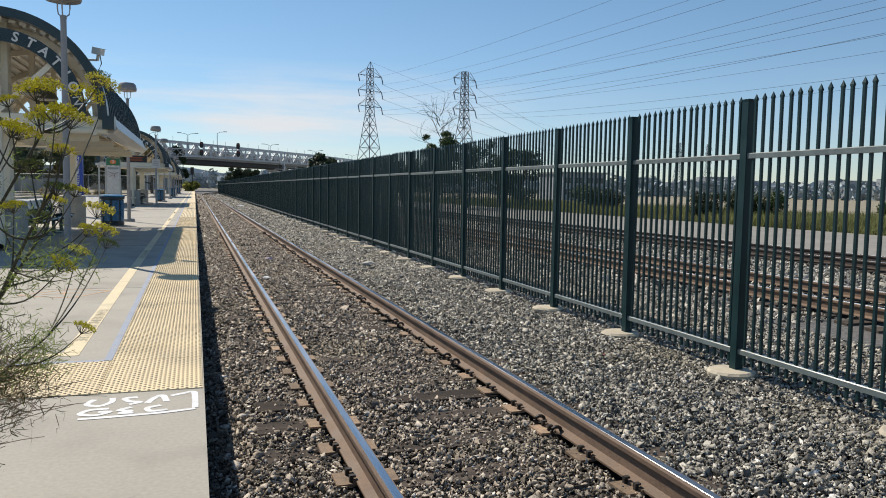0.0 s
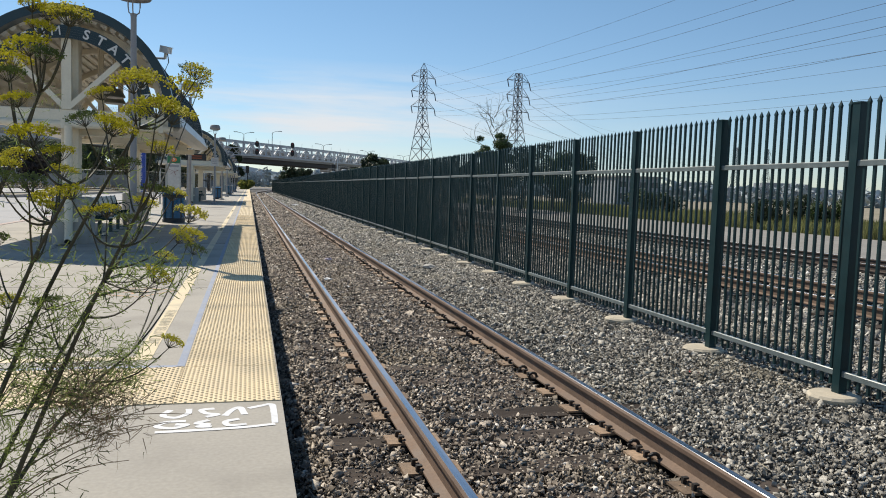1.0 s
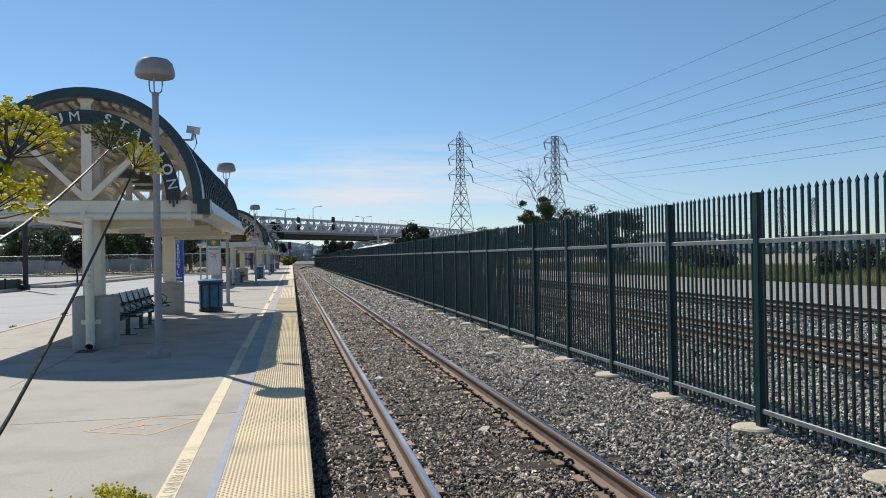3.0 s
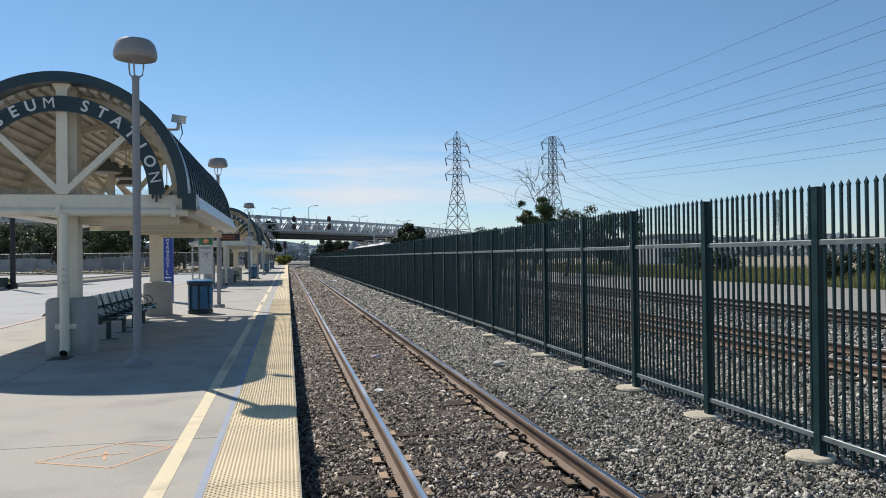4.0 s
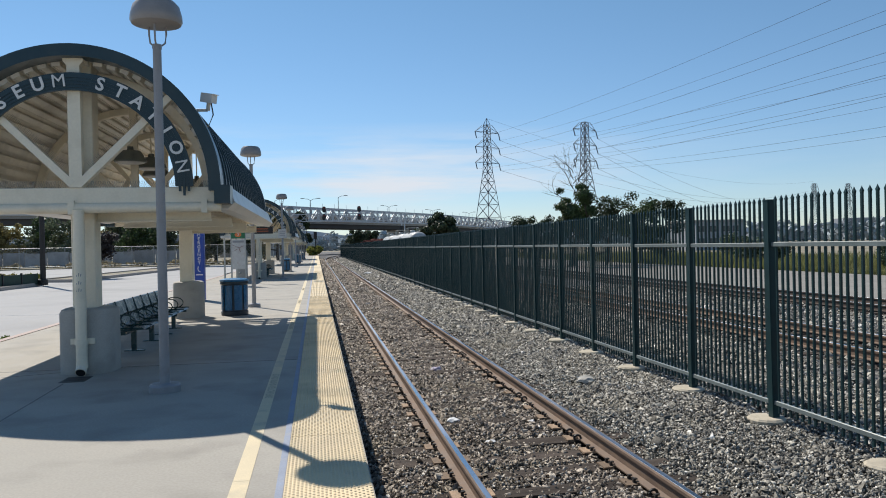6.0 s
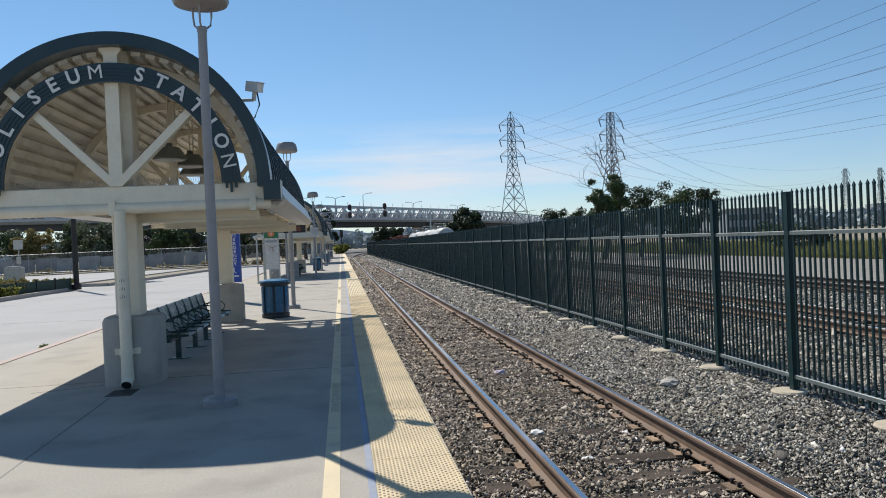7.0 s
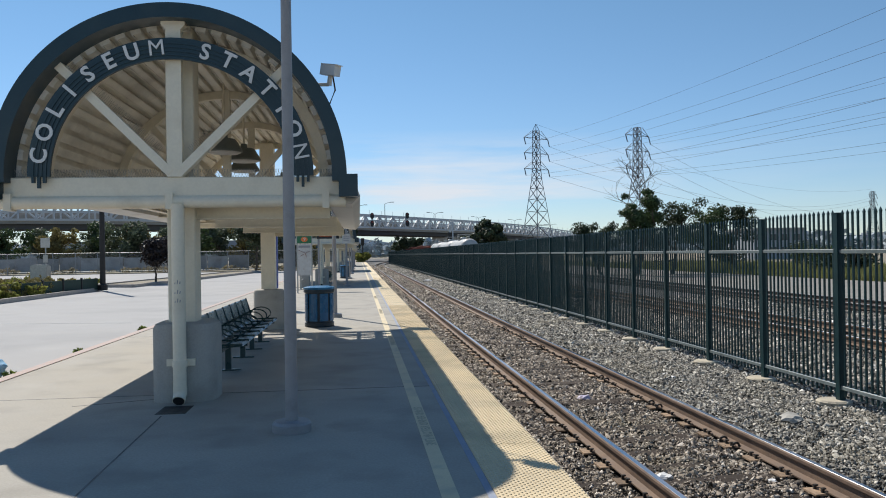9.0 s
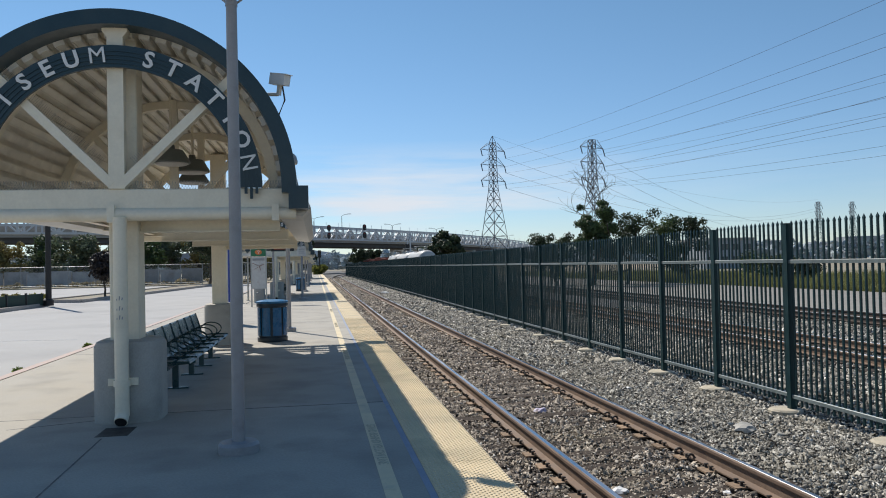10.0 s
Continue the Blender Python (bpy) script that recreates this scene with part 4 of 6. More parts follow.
def box_car(y0, length=16.0, top=3.4):
    z = RAIL_Z
    car = thing("freight_car", "rusty red freight car with ribbed sides on the far track", "railway car", (15.65, y0, 0), "freight cars")
    for yb in (2.2, length - 2.2):
        bogie(car, yb, z)
    bm = B()
    box(bm, -1.5, 1.5, .4, length - .4, z + 1.0, z + top)
    bmesh.ops.bevel(bm, geom=bm.edges[:], offset=.04, segments=1, affect="EDGES")
    part("body", bm, M["freight_red"], car)
    bm = B()
    for k in range(14):
        yb = .9 + k * (length - 1.8) / 13
        for sx in (-1, 1):
            box(bm, sx * 1.54 - .045, sx * 1.54 + .045, yb - .06, yb + .06, z + 1.1, z + top - .05)
    for sx in (-1, 1):
        box(bm, sx * 1.54 - .06, sx * 1.54 + .06, .4, length - .4, z + top - .12, z + top + .03)
    part("side_ribs", bm, M["freight_red"], car)
    bm = B()
    box(bm, -.3, .3, -.3, length + .3, z + .8, z + 1.0)
    part("coupler", bm, M["spike"], car)
    return car


y = 124.0
for k in range(3):
    tank_car(y, 17)
    y += 18.0
for k in range(5):
    box_car(y, 16, 3.5 + .35 * (k % 2))
    y += 17.2


# ---------- overpass ----------
OV = Vector((-1.0, 227.0, 0))
OD = Vector((0.6, 0.8, 0))
ON = Vector((-0.8, 0.6, 0))
over = thing("overpass", "concrete road overpass with a white steel truss parapet", "bridge")


def deck_z(s):
    """Height of the girder's underside; it falls away to the right."""
    return 7.5 - (0 if s < 60 else ((s - 60) / 120) ** 2 * 2.9) + (0 if s > -35 else min(1.0, (-35 - s) / 60) * .9)


OV_LINE = {}
q, ang = OV.copy(), math.atan2(OD.y, OD.x)
for k in range(0, 211):
    OV_LINE[-k] = (q.copy(), ang)
    if k > 28:
        ang = max(radians(4), ang - radians(1.05))
    q = q - Vector((math.cos(ang), math.sin(ang), 0))


def ov(s, z, n=0.0):
    """Point on the overpass: straight over the tracks, curving away at the street end."""
    if s >= 0:
        p = OV + OD * s + ON * n
    else:
        c, a = OV_LINE[-min(209, int(-s))]
        p = c - Vector((math.cos(a), math.sin(a), 0)) * (-s - int(-s)) + Vector((-math.sin(a), math.cos(a), 0)) * n
    return (p.x, p.y, z)


ss = list(range(-200, 321, 10))
# recessed girders and deck have their shade painted in; the front fascia does not
for n0, z0, z1, w, mname in ((0, 1.15, 1.9, .5, "bridge_conc"), (1.6, 0, 1.14, .6, "bridge_shade"), (5, 0, .9, .6, "bridge_shade"), (9, 0, .9, .6, "bridge_shade"), (14, 0, 1.9, .5, "bridge_shade")):
    bm = B()
    rows = [[bm.verts.new(ov(s, deck_z(s) + z, n)) for z, n in ((z0, n0), (z1, n0), (z1, n0 + w), (z0, n0 + w))] for s in ss]
    for a, b in zip(rows, rows[1:]):
        for i in range(4):
            bm.faces.new((a[i], a[(i + 1) % 4], b[(i + 1) % 4], b[i]))
    part("girder", bm, M[mname], over)
bm = B()
rows = [[bm.verts.new(ov(s, deck_z(s) + z, n)) for z, n in ((1.16, .52), (1.5, .52), (1.5, 13.98), (1.16, 13.98))] for s in ss]
for a, b in zip(rows, rows[1:]):
    for i in range(4):
        bm.faces.new((a[i], a[(i + 1) % 4], b[(i + 1) % 4], b[i]))
part("deck", bm, M["bridge_shade"], over)
for plane in (-.3, 4.6):
    for chord in (2.05, 3.9, 5.6):
        bm = B()
        w = .45 if chord != 3.9 else .22
        rows = [[bm.verts.new(ov(s, deck_z(s) + chord + dz * w / 2, plane + dn * w / 2)) for dz, dn in ((-1, -1), (1, -1), (1, 1), (-1, 1))] for s in ss]
        for a, b in zip(rows, rows[1:]):
            for i in range(4):
                bm.faces.new((a[i], a[(i + 1) % 4], b[(i + 1) % 4], b[i]))
        part("truss_chord", bm, M["bridge_white"], over, "white steel chord")
    k = 0
    s = -200
    while s < 318:
        bm = B()
        z0, z1 = deck_z(s) + 2.2, deck_z(s) + 5.5
        bar(bm, ov(s, z0, plane), ov(s, z1, plane), .34, .34)
        bar(bm, ov(s, z0 if k % 2 else z1, plane), ov(s + 3.6, z1 if k % 2 else z0, plane), .32, .32)
        part("truss_web", bm, M["bridge_white"], over)
        s += 3.6
        k += 1
bm = B()
for s in range(-200, 320, 6):
    rod(bm, ov(s, deck_z(s) + 5.8, -.3), ov(s, deck_z(s) + 7.0, -.3), .05, seg=5)
tagged(part("parapet_post", bm, M["bridge_white"], over), kind="stuff")
bm = B()
rows = [[bm.verts.new(ov(s, deck_z(s) + z, n)) for z, n in ((1.5, 6), (4.4, 6), (4.4, 6.3), (1.5, 6.3))] for s in ss]
for a, b in zip(rows, rows[1:]):
    for i in range(4):
        bm.faces.new((a[i], a[(i + 1) % 4], b[(i + 1) % 4], b[i]))
part("inner_parapet", bm, M["bridge_conc"], over)
for s in (-150, -56, 64, 105, 150):
    for q in (3, 11):
        c = Vector(ov(s, 0, q))
        bm = B()
        prism(bm, [(c.x - 1, c.y - 1), (c.x + 1, c.y - 1), (c.x + 1, c.y + 1), (c.x - 1, c.y + 1)], "z", -.6, deck_z(s) - .9)
        part("pier", bm, M["bridge_conc"], over)
    bm = B()
    bar(bm, ov(s, deck_z(s) - .5, -.2), ov(s, deck_z(s) - .5, 14.4), 2.2, 1.0)
    part("pier_cap", bm, M["bridge_conc"], over)
bm = B()
prism(bm, [(-13.5, 207), (-5, 219), (-17, 229), (-26, 217)], "z", -.6, 8.2)
part("abutment", bm, M["bridge_conc"], over)


def road_lamp(s, twin, h=8.0):
    lamp = thing("road_lamp", "slim grey road lamp standing on the overpass", "street lamp", ov(s, deck_z(s) + 1.4, 4), "road lamps")
    bm = B()
    rod(bm, (0, 0, 0), (0, 0, h), .12, .08, 8)
    part("pole", bm, M["galv_lattice"], lamp)
    for sg in ((-1, 1) if twin else (1,)):
        bm = B()
        tube(bm, [(0, 0, h - .1), (sg * .8, 0, h + .35), (sg * 2.0, 0, h + .5)], .06, 6)
        box(bm, min(sg * 1.8, sg * 2.9), max(sg * 1.8, sg * 2.9), -.18, .18, h + .45, h + .62)
        part("arm", bm, M["galv_lattice"], lamp)


for s, twin, h in ((-12, False, 6.0), (4, True, 6.8), (18, False, 8.3), (48, True, 6.3), (80, True, 6.0), (112, True, 6.4), (150, True, 6.4), (-60, True, 6)):
    road_lamp(s, twin, h)

# signal bridge in front of it
gantry = thing("signal_bridge", "white lattice railway signal bridge with black signal heads", "signal bridge", (0, 176, 0))
for z in (7.55, 9.15):
    for yy in (-.5, .5):
        bm = B()
        bar(bm, (-10, yy, z), (19, yy, z), .14, .14)
        part("chord", bm, M["bridge_white"], gantry)
for k in range(19):
    x = -10 + k * 1.55
    for yy in (-.5, .5):
        z0, z1 = (7.55, 9.15) if (k + (yy > 0)) % 2 else (9.15, 7.55)
        bm = B()
        bar(bm, (x, yy, z0), (x + 1.55, yy, z1), .09, .09)
        part("lattice_bar", bm, M["bridge_white"], gantry)
for x in (-10, 19):
    bm = B()
    for dx in (-.3, .3):
        rod(bm, (x + dx, 0, -.6), (x + dx, 0, 9.2), .14, seg=8)
    part("leg", bm, M["bridge_white"], gantry)
for x in (1.45, 9.15):
    for z in (10.1, 8.4):
        bm = B()
        prism(bm, [(x + .42 * math.cos(a), z + (.45 if math.sin(a) > 0 else -.45) * abs(math.sin(a)) ** .6 * 1.5) for a in [2 * math.pi * i / 16 for i in range(16)]], "y", -.85, -.70)
        head = part("signal_head", bm, M["black"], gantry, "black oval signal head")
        bm = B()
        rod(bm, (x, -.88, z + .35), (x, -.86, z + .35), .14, seg=12)
        part("lens", bm, M["red_lens"], head)
mast = thing("signal_mast", "black railway signal on a slim mast", "signal", (16.9, 162, -.5))
bm = B()
rod(bm, (0, 0, 0), (0, 0, 6.2), .09, seg=8)
part("mast", bm, M["steel_grey"], mast)
bm = B()
box(bm, -.38, .38, -.3, -.1, 4.6, 6.4)
part("signal_head", bm, M["black"], mast)
mast = thing("signal_mast", "slim dark signal mast beside the track", "signal", (-.6, 197, -.5))
bm = B()
rod(bm, (0, 0, 0), (0, 0, 6.0), .12, seg=8)
box(bm, -.4, .4, -.3, -.1, 4.4, 6.2)
part("mast", bm, M["spike"], mast)


# ---------- pylons and cables ----------
def pylon(at, h, peaked=True, label="grey steel lattice power pylon with three cross arms", turn=32):
    py = thing("pylon", label, "pylon", at, "power pylons")
    py.rotation_euler = (0, 0, radians(turn))
    spin = Matrix.Rotation(radians(turn), 3, "Z")
    t = .085

    def width(z):
        zw = h * .62
        return 3.3 - (3.3 - .80) * min(1, z / zw) if z < zw else .80 - .22 * (z - zw) / (h - zw)
    levels = [h * f for f in (0, .14, .26, .36, .45, .53, .60, .66, .72, .78, .84, .90, .95)]
    for sx in (-1, 1):
        for sy in (-1, 1):
            bm = B()
            tube(bm, [(sx * width(a), sy * width(a), a) for a in levels] + ([(sx * .02, sy * .02, h)] if peaked else []), t * .95, 4)
            part("leg", bm, M["galv_lattice"], py)
    for q in range(4):
        bm = B()
        for a, b in zip(levels, levels[1:]):
            wa, wb = width(a), width(b)
            ca = [(-wa, -wa), (wa, -wa), (wa, wa), (-wa, wa)]
            cb = [(-wb, -wb), (wb, -wb), (wb, wb), (-wb, wb)]
            p, r = q, (q + 1) % 4
            bar(bm, (*ca[p], a), (*cb[r], b), t, t)
            bar(bm, (*ca[r], a), (*cb[p], b), t, t)
            bar(bm, (*cb[p], b), (*cb[r], b), t, t)
        part("lattice", bm, M["galv_lattice"], py)
    tips = []
    for z in (h * .895, h * .785, h * .67):
        for sx in (-1, 1):
            bm = B()
            tip = (sx * 4.2, 0, z)
            for sy in (-.8, .8):
                bar(bm, (sx * .9, sy, z), tip, t, t)
                bar(bm, (sx * .9, sy, z + h * .055), tip, t, t)
            part("cross_arm", bm, M["galv_lattice"], py)
            bm = B()
            rod(bm, tip, (sx * 4.2, -.5, z - 1.8), .13, seg=6)
            part("insulator", bm, M["cable"], py)
            tips.append(Vector(at) + spin @ Vector((sx * 4.2, -.5, z - 1.8)))
    return tips


P1, P2 = (43.2, 195.5, -.6), (62.2, 176.0, -.6)
t1 = pylon(P1, 34.4)
t2 = pylon(P2, 31.9, False)
t3 = pylon((250, 357, -.6), 31, False, "far grey steel lattice power pylon")
t4 = pylon((270.6, 359, -.6), 31, False, "far grey steel lattice power pylon")
n1 = pylon((53, -120, -.6), 34.4)
n2 = pylon((72, -130, -.6), 31.0, False)


def cable(a, b, sag, r=.020):
    a, b = Vector(a), Vector(b)
    bm = B()
    pts = []
    for i in range(41):
        f = i / 40
        pts.append(a.lerp(b, f) - Vector((0, 0, 4 * sag * f * (1 - f))))
    tube(bm, pts, r, 4)
    solid("power_cable", bm, M["cable"], "thin dark overhead power cable", "cable", "")


for a, b in zip(t1, n1):
    cable(a, b, 6.5)
for a, b in zip(t2, n2):
    cable(a, b, 6.0)
for a, b in zip(t1[1::2] + t2[1::2], t3 + t4):
    cable(a, b, 9.0, .03)
cable((43.2, 195.5, 33.8), (250, 357, 30), 7, .02)


# ---------- trees and bushes ----------
def leaf_cloud(rng, blobs, count, size, flat=.6):
    """Many small leaf quads gathered in clumps. blobs: (centre, radius)."""
    n_each = [max(8, int(count * r ** 2 / sum(q ** 2 for _, q in blobs))) for _, r in blobs]
    vs, fs, base = [], [], 0
    for (c, r), n in zip(blobs, n_each):
        d = rng.normal(size=(n, 3))
        d /= np.linalg.norm(d, axis=1, keepdims=True)
        rad = r * rng.uniform(.45, 1.08, (n, 1))
        p = np.array(c) + d * rad * np.array((1, 1, .8))
        u = rng.normal(size=(n, 3))
        u /= np.linalg.norm(u, axis=1, keepdims=True)
        w = np.cross(u, d + .3 * rng.normal(size=(n, 3)))
        w /= np.linalg.norm(w, axis=1, keepdims=True) + 1e-6
        sz = size * rng.uniform(.5, 1.4, (n, 1))
        quad = np.stack([p - u * sz, p + w * sz * flat, p + u * sz, p - w * sz * flat], 1)
        vs.append(quad.reshape(-1, 3))
        fs.append(np.arange(4 * n).reshape(n, 4) + base)
        base += 4 * n
    return np.concatenate(vs).tolist(), np.concatenate(fs).tolist()


def limb(bm, rng, p, d, length, r, depth, ends):
    pts = [Vector(p)]
    d = Vector(d).normalized()
    for i in range(4):
        d = (d + Vector(rng.normal(size=3)) * .16 + Vector((0, 0, .05))).normalized()
        pts.append(pts[-1] + d * length / 4)
    tube(bm, pts, r, 6, .55)
    if depth == 0:
        ends.append(pts[-1])
        return
    ends.append(pts[-1])
    for k in range(3):
        nd = (d + Vector(rng.normal(size=3)) * .65).normalized()
        limb(bm, rng, pts[2 + k % 3], nd, length * .66, r * .5, depth - 1, ends)


def tree(at, height, crown_r, material, label, seed, leaves=5000, leaf=.16, trunk=.3, low=.35, name="tree"):
    rng = np.random.default_rng(seed)
    tr = thing(name, label, "tree", at)
    bm = B()
    ends = []
    limb(bm, rng, (0, 0, -.1), (rng.normal() * .1, rng.normal() * .1, 1), height * .45, trunk, 2, ends)
    part("trunk", bm, M["bark"], tr)
    blobs = []
    for e in ends:
        k = max(.2, min(1.0, crown_r * .38))
        e = Vector((max(-crown_r, min(crown_r, e.x * 1.15)), max(-crown_r, min(crown_r, e.y * 1.15)), max(height * low, min(height - k * .6, e.z * 1.15))))
        blobs.append((tuple(e), k * rng.uniform(.7, 1.5)))
    for _ in range(14):
        a = rng.uniform(0, 2 * math.pi)
        q = crown_r * rng.uniform(.2, .9)
        blobs.append(((q * math.cos(a), q * math.sin(a), rng.uniform(height * (low + .1), height * .92)), crown_r * rng.uniform(.22, .42)))
    v, f = leaf_cloud(rng, blobs, leaves, leaf)
    ob = new("crown", raw("crown", v, f, material))
    ob.parent = tr
    return tr


def bush(at, r, h, material, label, seed, leaves=2500, leaf=.12, name="bush"):
    rng = np.random.default_rng(seed)
    b = thing(name, label, "bush", at)
    bm = B()
    for k in range(6):
        a = rng.uniform(0, 6.28)
        tube(bm, [(0, 0, -.1), (r * .3 * math.cos(a), r * .3 * math.sin(a), h * .4), (r * .6 * math.cos(a), r * .6 * math.sin(a), h * .8)], .03 + .01 * r, 5, .4)
    tagged(part("stem", bm, M["bark"], b), kind="stuff")
    blobs = [((r * .7 * rng.uniform(-1, 1), r * .7 * rng.uniform(-1, 1), h * rng.uniform(.2, .8)), min(r, h) * rng.uniform(.25, .45)) for _ in range(12)]
    v, f = leaf_cloud(rng, blobs, leaves, leaf)
    ob = new("foliage", raw("foliage", v, f, material))
    ob.parent = b
    return b


tree((22.0, 71, -.6), 8.0, 1.6, M["leaf_green"], "leafy green tree behind the tracks", 3, 12000, .10, .2, .3)
tree((26.1, 72.5, -.6), 7.2, 1.9, M["leaf_dark"], "dark open-crowned tree behind the tracks", 4, 6500, .10, .2, .42)
# dead branches
dead = thing("bare_tree", "bare dead tree with thin twigs", "tree", (23.0, 72.5, -.6))
rng0 = np.random.default_rng(21)
bm = B()
limb(bm, rng0, (0, 0, 0), (.03, 0, 1), 8.2, .15, 0, [])
for k in range(9):
    a = k * 2.4
    limb(bm, rng0, (0.1, 0, 5.2 + .5 * k), (math.cos(a) * .8, math.sin(a) * .8, .75), 2.5 - .12 * k, .04, 2, [])
part("trunk", bm, M["bark"], dead)
tree((30.9, 75, -.6), 6.1, 1.7, M["leaf_green"], "bushy green tree behind the tracks", 6, 6000, .11, .2, .3)
tree((33.4, 75.5, -.6), 6.9, 1.6, M["leaf_dark"], "dark bushy tree behind the tracks", 7, 6000, .11, .2, .3)
tree((20.2, 74, -.6), 5.1, 1.7, M["leaf_dark"], "small dark tree behind the fence", 8, 7000, .10, .15, .2)
tree((37, 225, -.6), 11.5, 5.0, M["leaf_dark"], "large round dark tree below the overpass", 9, 6000, .45, .5, .3)
tree((31, 222, -.6), 8.0, 3.2, M["leaf_dark"], "dark tree below the overpass", 19, 4000, .4, .4, .2)
bush((-3.1, 186, -.6), 1.7, 12.8, M["leaf_dark"], "ivy and bushes covering the bridge abutment", 31, 9000, .5)
bush((-12, 170, -.6), 6.0, 11.0, M["leaf_dark"], "tall dark bushes beside the abutment", 36, 7000, .5)
bush((-.6, 178, -.6), 1.7, 2.9, M["weed"], "yellow green bush at the end of the platform", 32, 3000, .3)
tree((20.5, 330, -.6), 9.5, 4.0, M["leaf_dark"], "far dark tree beyond the overpass", 33, 3000, .5)
tree((14.8, 300, -.6), 9.0, 4.0, M["leaf_dark"], "far dark tree beyond the overpass", 34, 3000, .5)

# tall dry grass and shrubs beyond the gravel road
rng1 = np.random.default_rng(8)
n = 60000
gx = 30.6 + 26 * rng1.uniform(size=n) ** 1.7
gy = rng1.uniform(10, 130, n)
tuft = np.array([noise.noise((a * .16, b * .10, 1)) for a, b in zip(gx.tolist(), gy.tolist())])
gh = np.clip(.62 + .7 * tuft, .18, 1.3) * rng1.uniform(.6, 1.15, n)
lean = rng1.normal(0, .16, (n, 2))
wide = rng1.uniform(.025, .055, n)
turn = rng1.uniform(0, math.pi, n)
base = np.stack([gx, gy, np.full(n, -.62)], -1)
side = np.stack([np.cos(turn) * wide, np.sin(turn) * wide, np.zeros(n)], -1)
top = base + np.stack([lean[:, 0], lean[:, 1], gh], -1)
blades = np.stack([base - side, base + side, top], 1).reshape(-1, 3)
tagged(new("tall_grass", raw("tall_grass", blades.tolist(), np.arange(3 * n).reshape(n, 3).tolist(), M["grass"])), "tall yellow green grass beyond the gravel road", "grass", kind="stuff")
for x, y, r, h, mname in ((38.5, 52, 1.5, 2.3, "leaf_dark"), (41, 47, 1.7, 2.4, "leaf_green"), (36.5, 63, 1.8, 2.6, "leaf_dark"), (40, 72, 2.0, 2.4, "leaf_green"), (46, 56, 2.0, 2.6, "leaf_dark"), (44, 38, 1.4, 1.9, "leaf_green"), (37, 83, 2.2, 2.6, "leaf_dark"), (50, 90, 2.4, 3.2, "leaf_green")):
    bush((x, y, -.6), r, h, M[mname], "green shrub beyond the gravel road", int(x * y), 3500, .10)

# far skyline; the haze over its trees and hills is in their colours
far = thing("far_skyline", "hazy far trees and low buildings on the horizon", "skyline", kind="structure")
bm = B()
rng2 = random.Random(4)
for k in range(150):
    a = radians(-55 + 150 * k / 150 + rng2.uniform(-1, 1))
    d = rng2.uniform(620, 900)
    x, y, h, w = d * math.sin(a), d * math.cos(a), rng2.uniform(5, 17), rng2.uniform(8, 34)
    box(bm, x - w, x + w, y - 6, y + 6, -1, h)
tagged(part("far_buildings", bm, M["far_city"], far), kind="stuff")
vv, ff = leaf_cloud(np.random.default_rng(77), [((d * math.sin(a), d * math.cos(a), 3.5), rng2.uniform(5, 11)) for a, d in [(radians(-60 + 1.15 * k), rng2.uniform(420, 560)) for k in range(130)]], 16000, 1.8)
fo = tagged(new("far_trees", raw("far_trees", vv, ff, M["leaf_far_haze"])), kind="stuff")
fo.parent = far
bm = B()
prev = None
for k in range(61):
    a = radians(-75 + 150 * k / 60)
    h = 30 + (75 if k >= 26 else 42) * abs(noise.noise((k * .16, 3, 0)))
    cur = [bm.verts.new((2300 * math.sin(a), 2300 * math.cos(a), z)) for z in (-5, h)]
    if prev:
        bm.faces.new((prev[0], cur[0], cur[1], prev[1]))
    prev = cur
part("hills", bm, M["hill_haze"], far)
bld = thing("far_building", "grey low industrial building with a flat roof", "building", (84, 155, -.6))
bm = B()
box(bm, -5.5, 5.5, 0, 12, 0, 6.0)
part("wall", bm, M["far_city"], bld)
for k in range(4):
    for zz in (1.3, 3.9):
        bm = B()
        box(bm, -4.8 + k * 2.6, -3.0 + k * 2.6, -.06, .05, zz, zz + 1.2)
        part("window", bm, M["dark_window"], bld)
bm = B()
box(bm, -5.8, 5.8, -.3, 12.3, 6.0, 6.4)
part("roof", bm, M["bridge_conc"], bld)


# ---------- platform furniture ----------
def bench_at(x, y0, length):
    b = thing("bench", "dark teal metal slat bench with loop armrests", "bench", (x, y0, 0), "platform benches")
    n = 7
    w = length / n
    for k in range(n):
        bm = B()
        prof = [(.50, .43), (.46, .452), (.25, .435), (.06, .43), (.01, .47), (-.05, .66), (-.10, .84), (-.13, .85), (-.12, .82), (-.07, .64), (-.02, .45), (.04, .405), (.25, .41), (.46, .425)]
        prism(bm, prof, "y", k * w + .012, (k + 1) * w - .012)
        part("seat", bm, M["bench"], b)
    for k in range(n + 1):
        bm = B()
        yy = k * w
        tube(bm, [(.49, yy, .45), (.30, yy, .455), (.08, yy, .45), (0, yy, .50), (-.05, yy, .68), (-.11, yy, .86)], .014, 6)
        tube(bm, [(.10 + .19 * math.cos(a) + .08, yy, .56 + .12 * math.sin(a)) for a in [-1.5 + i * 4.6 / 12 for i in range(13)]], .012, 6)
        part("armrest", bm, M["bench"], b)
    for k in (1.1, 3.3, 5.0, 6.8):
        bm = B()
        yy = k * w
        box(bm, .14, .22, yy - .035, yy + .035, .02, .40)
        box(bm, -.02, .46, yy - .03, yy + .03, .36, .41)
        box(bm, .02, .36, yy - .035, yy + .035, 0, .02)
        part("leg", bm, M["bench"], b)
    bm = B()
    box(bm, .10, .20, .05, length - .05, .34, .40)
    part("beam", bm, M["bench"], b)
    return b


bench_at(-3.65, 18.3, 4.5)
bench_at(-3.65, 18.3 + 33.4, 4.5)


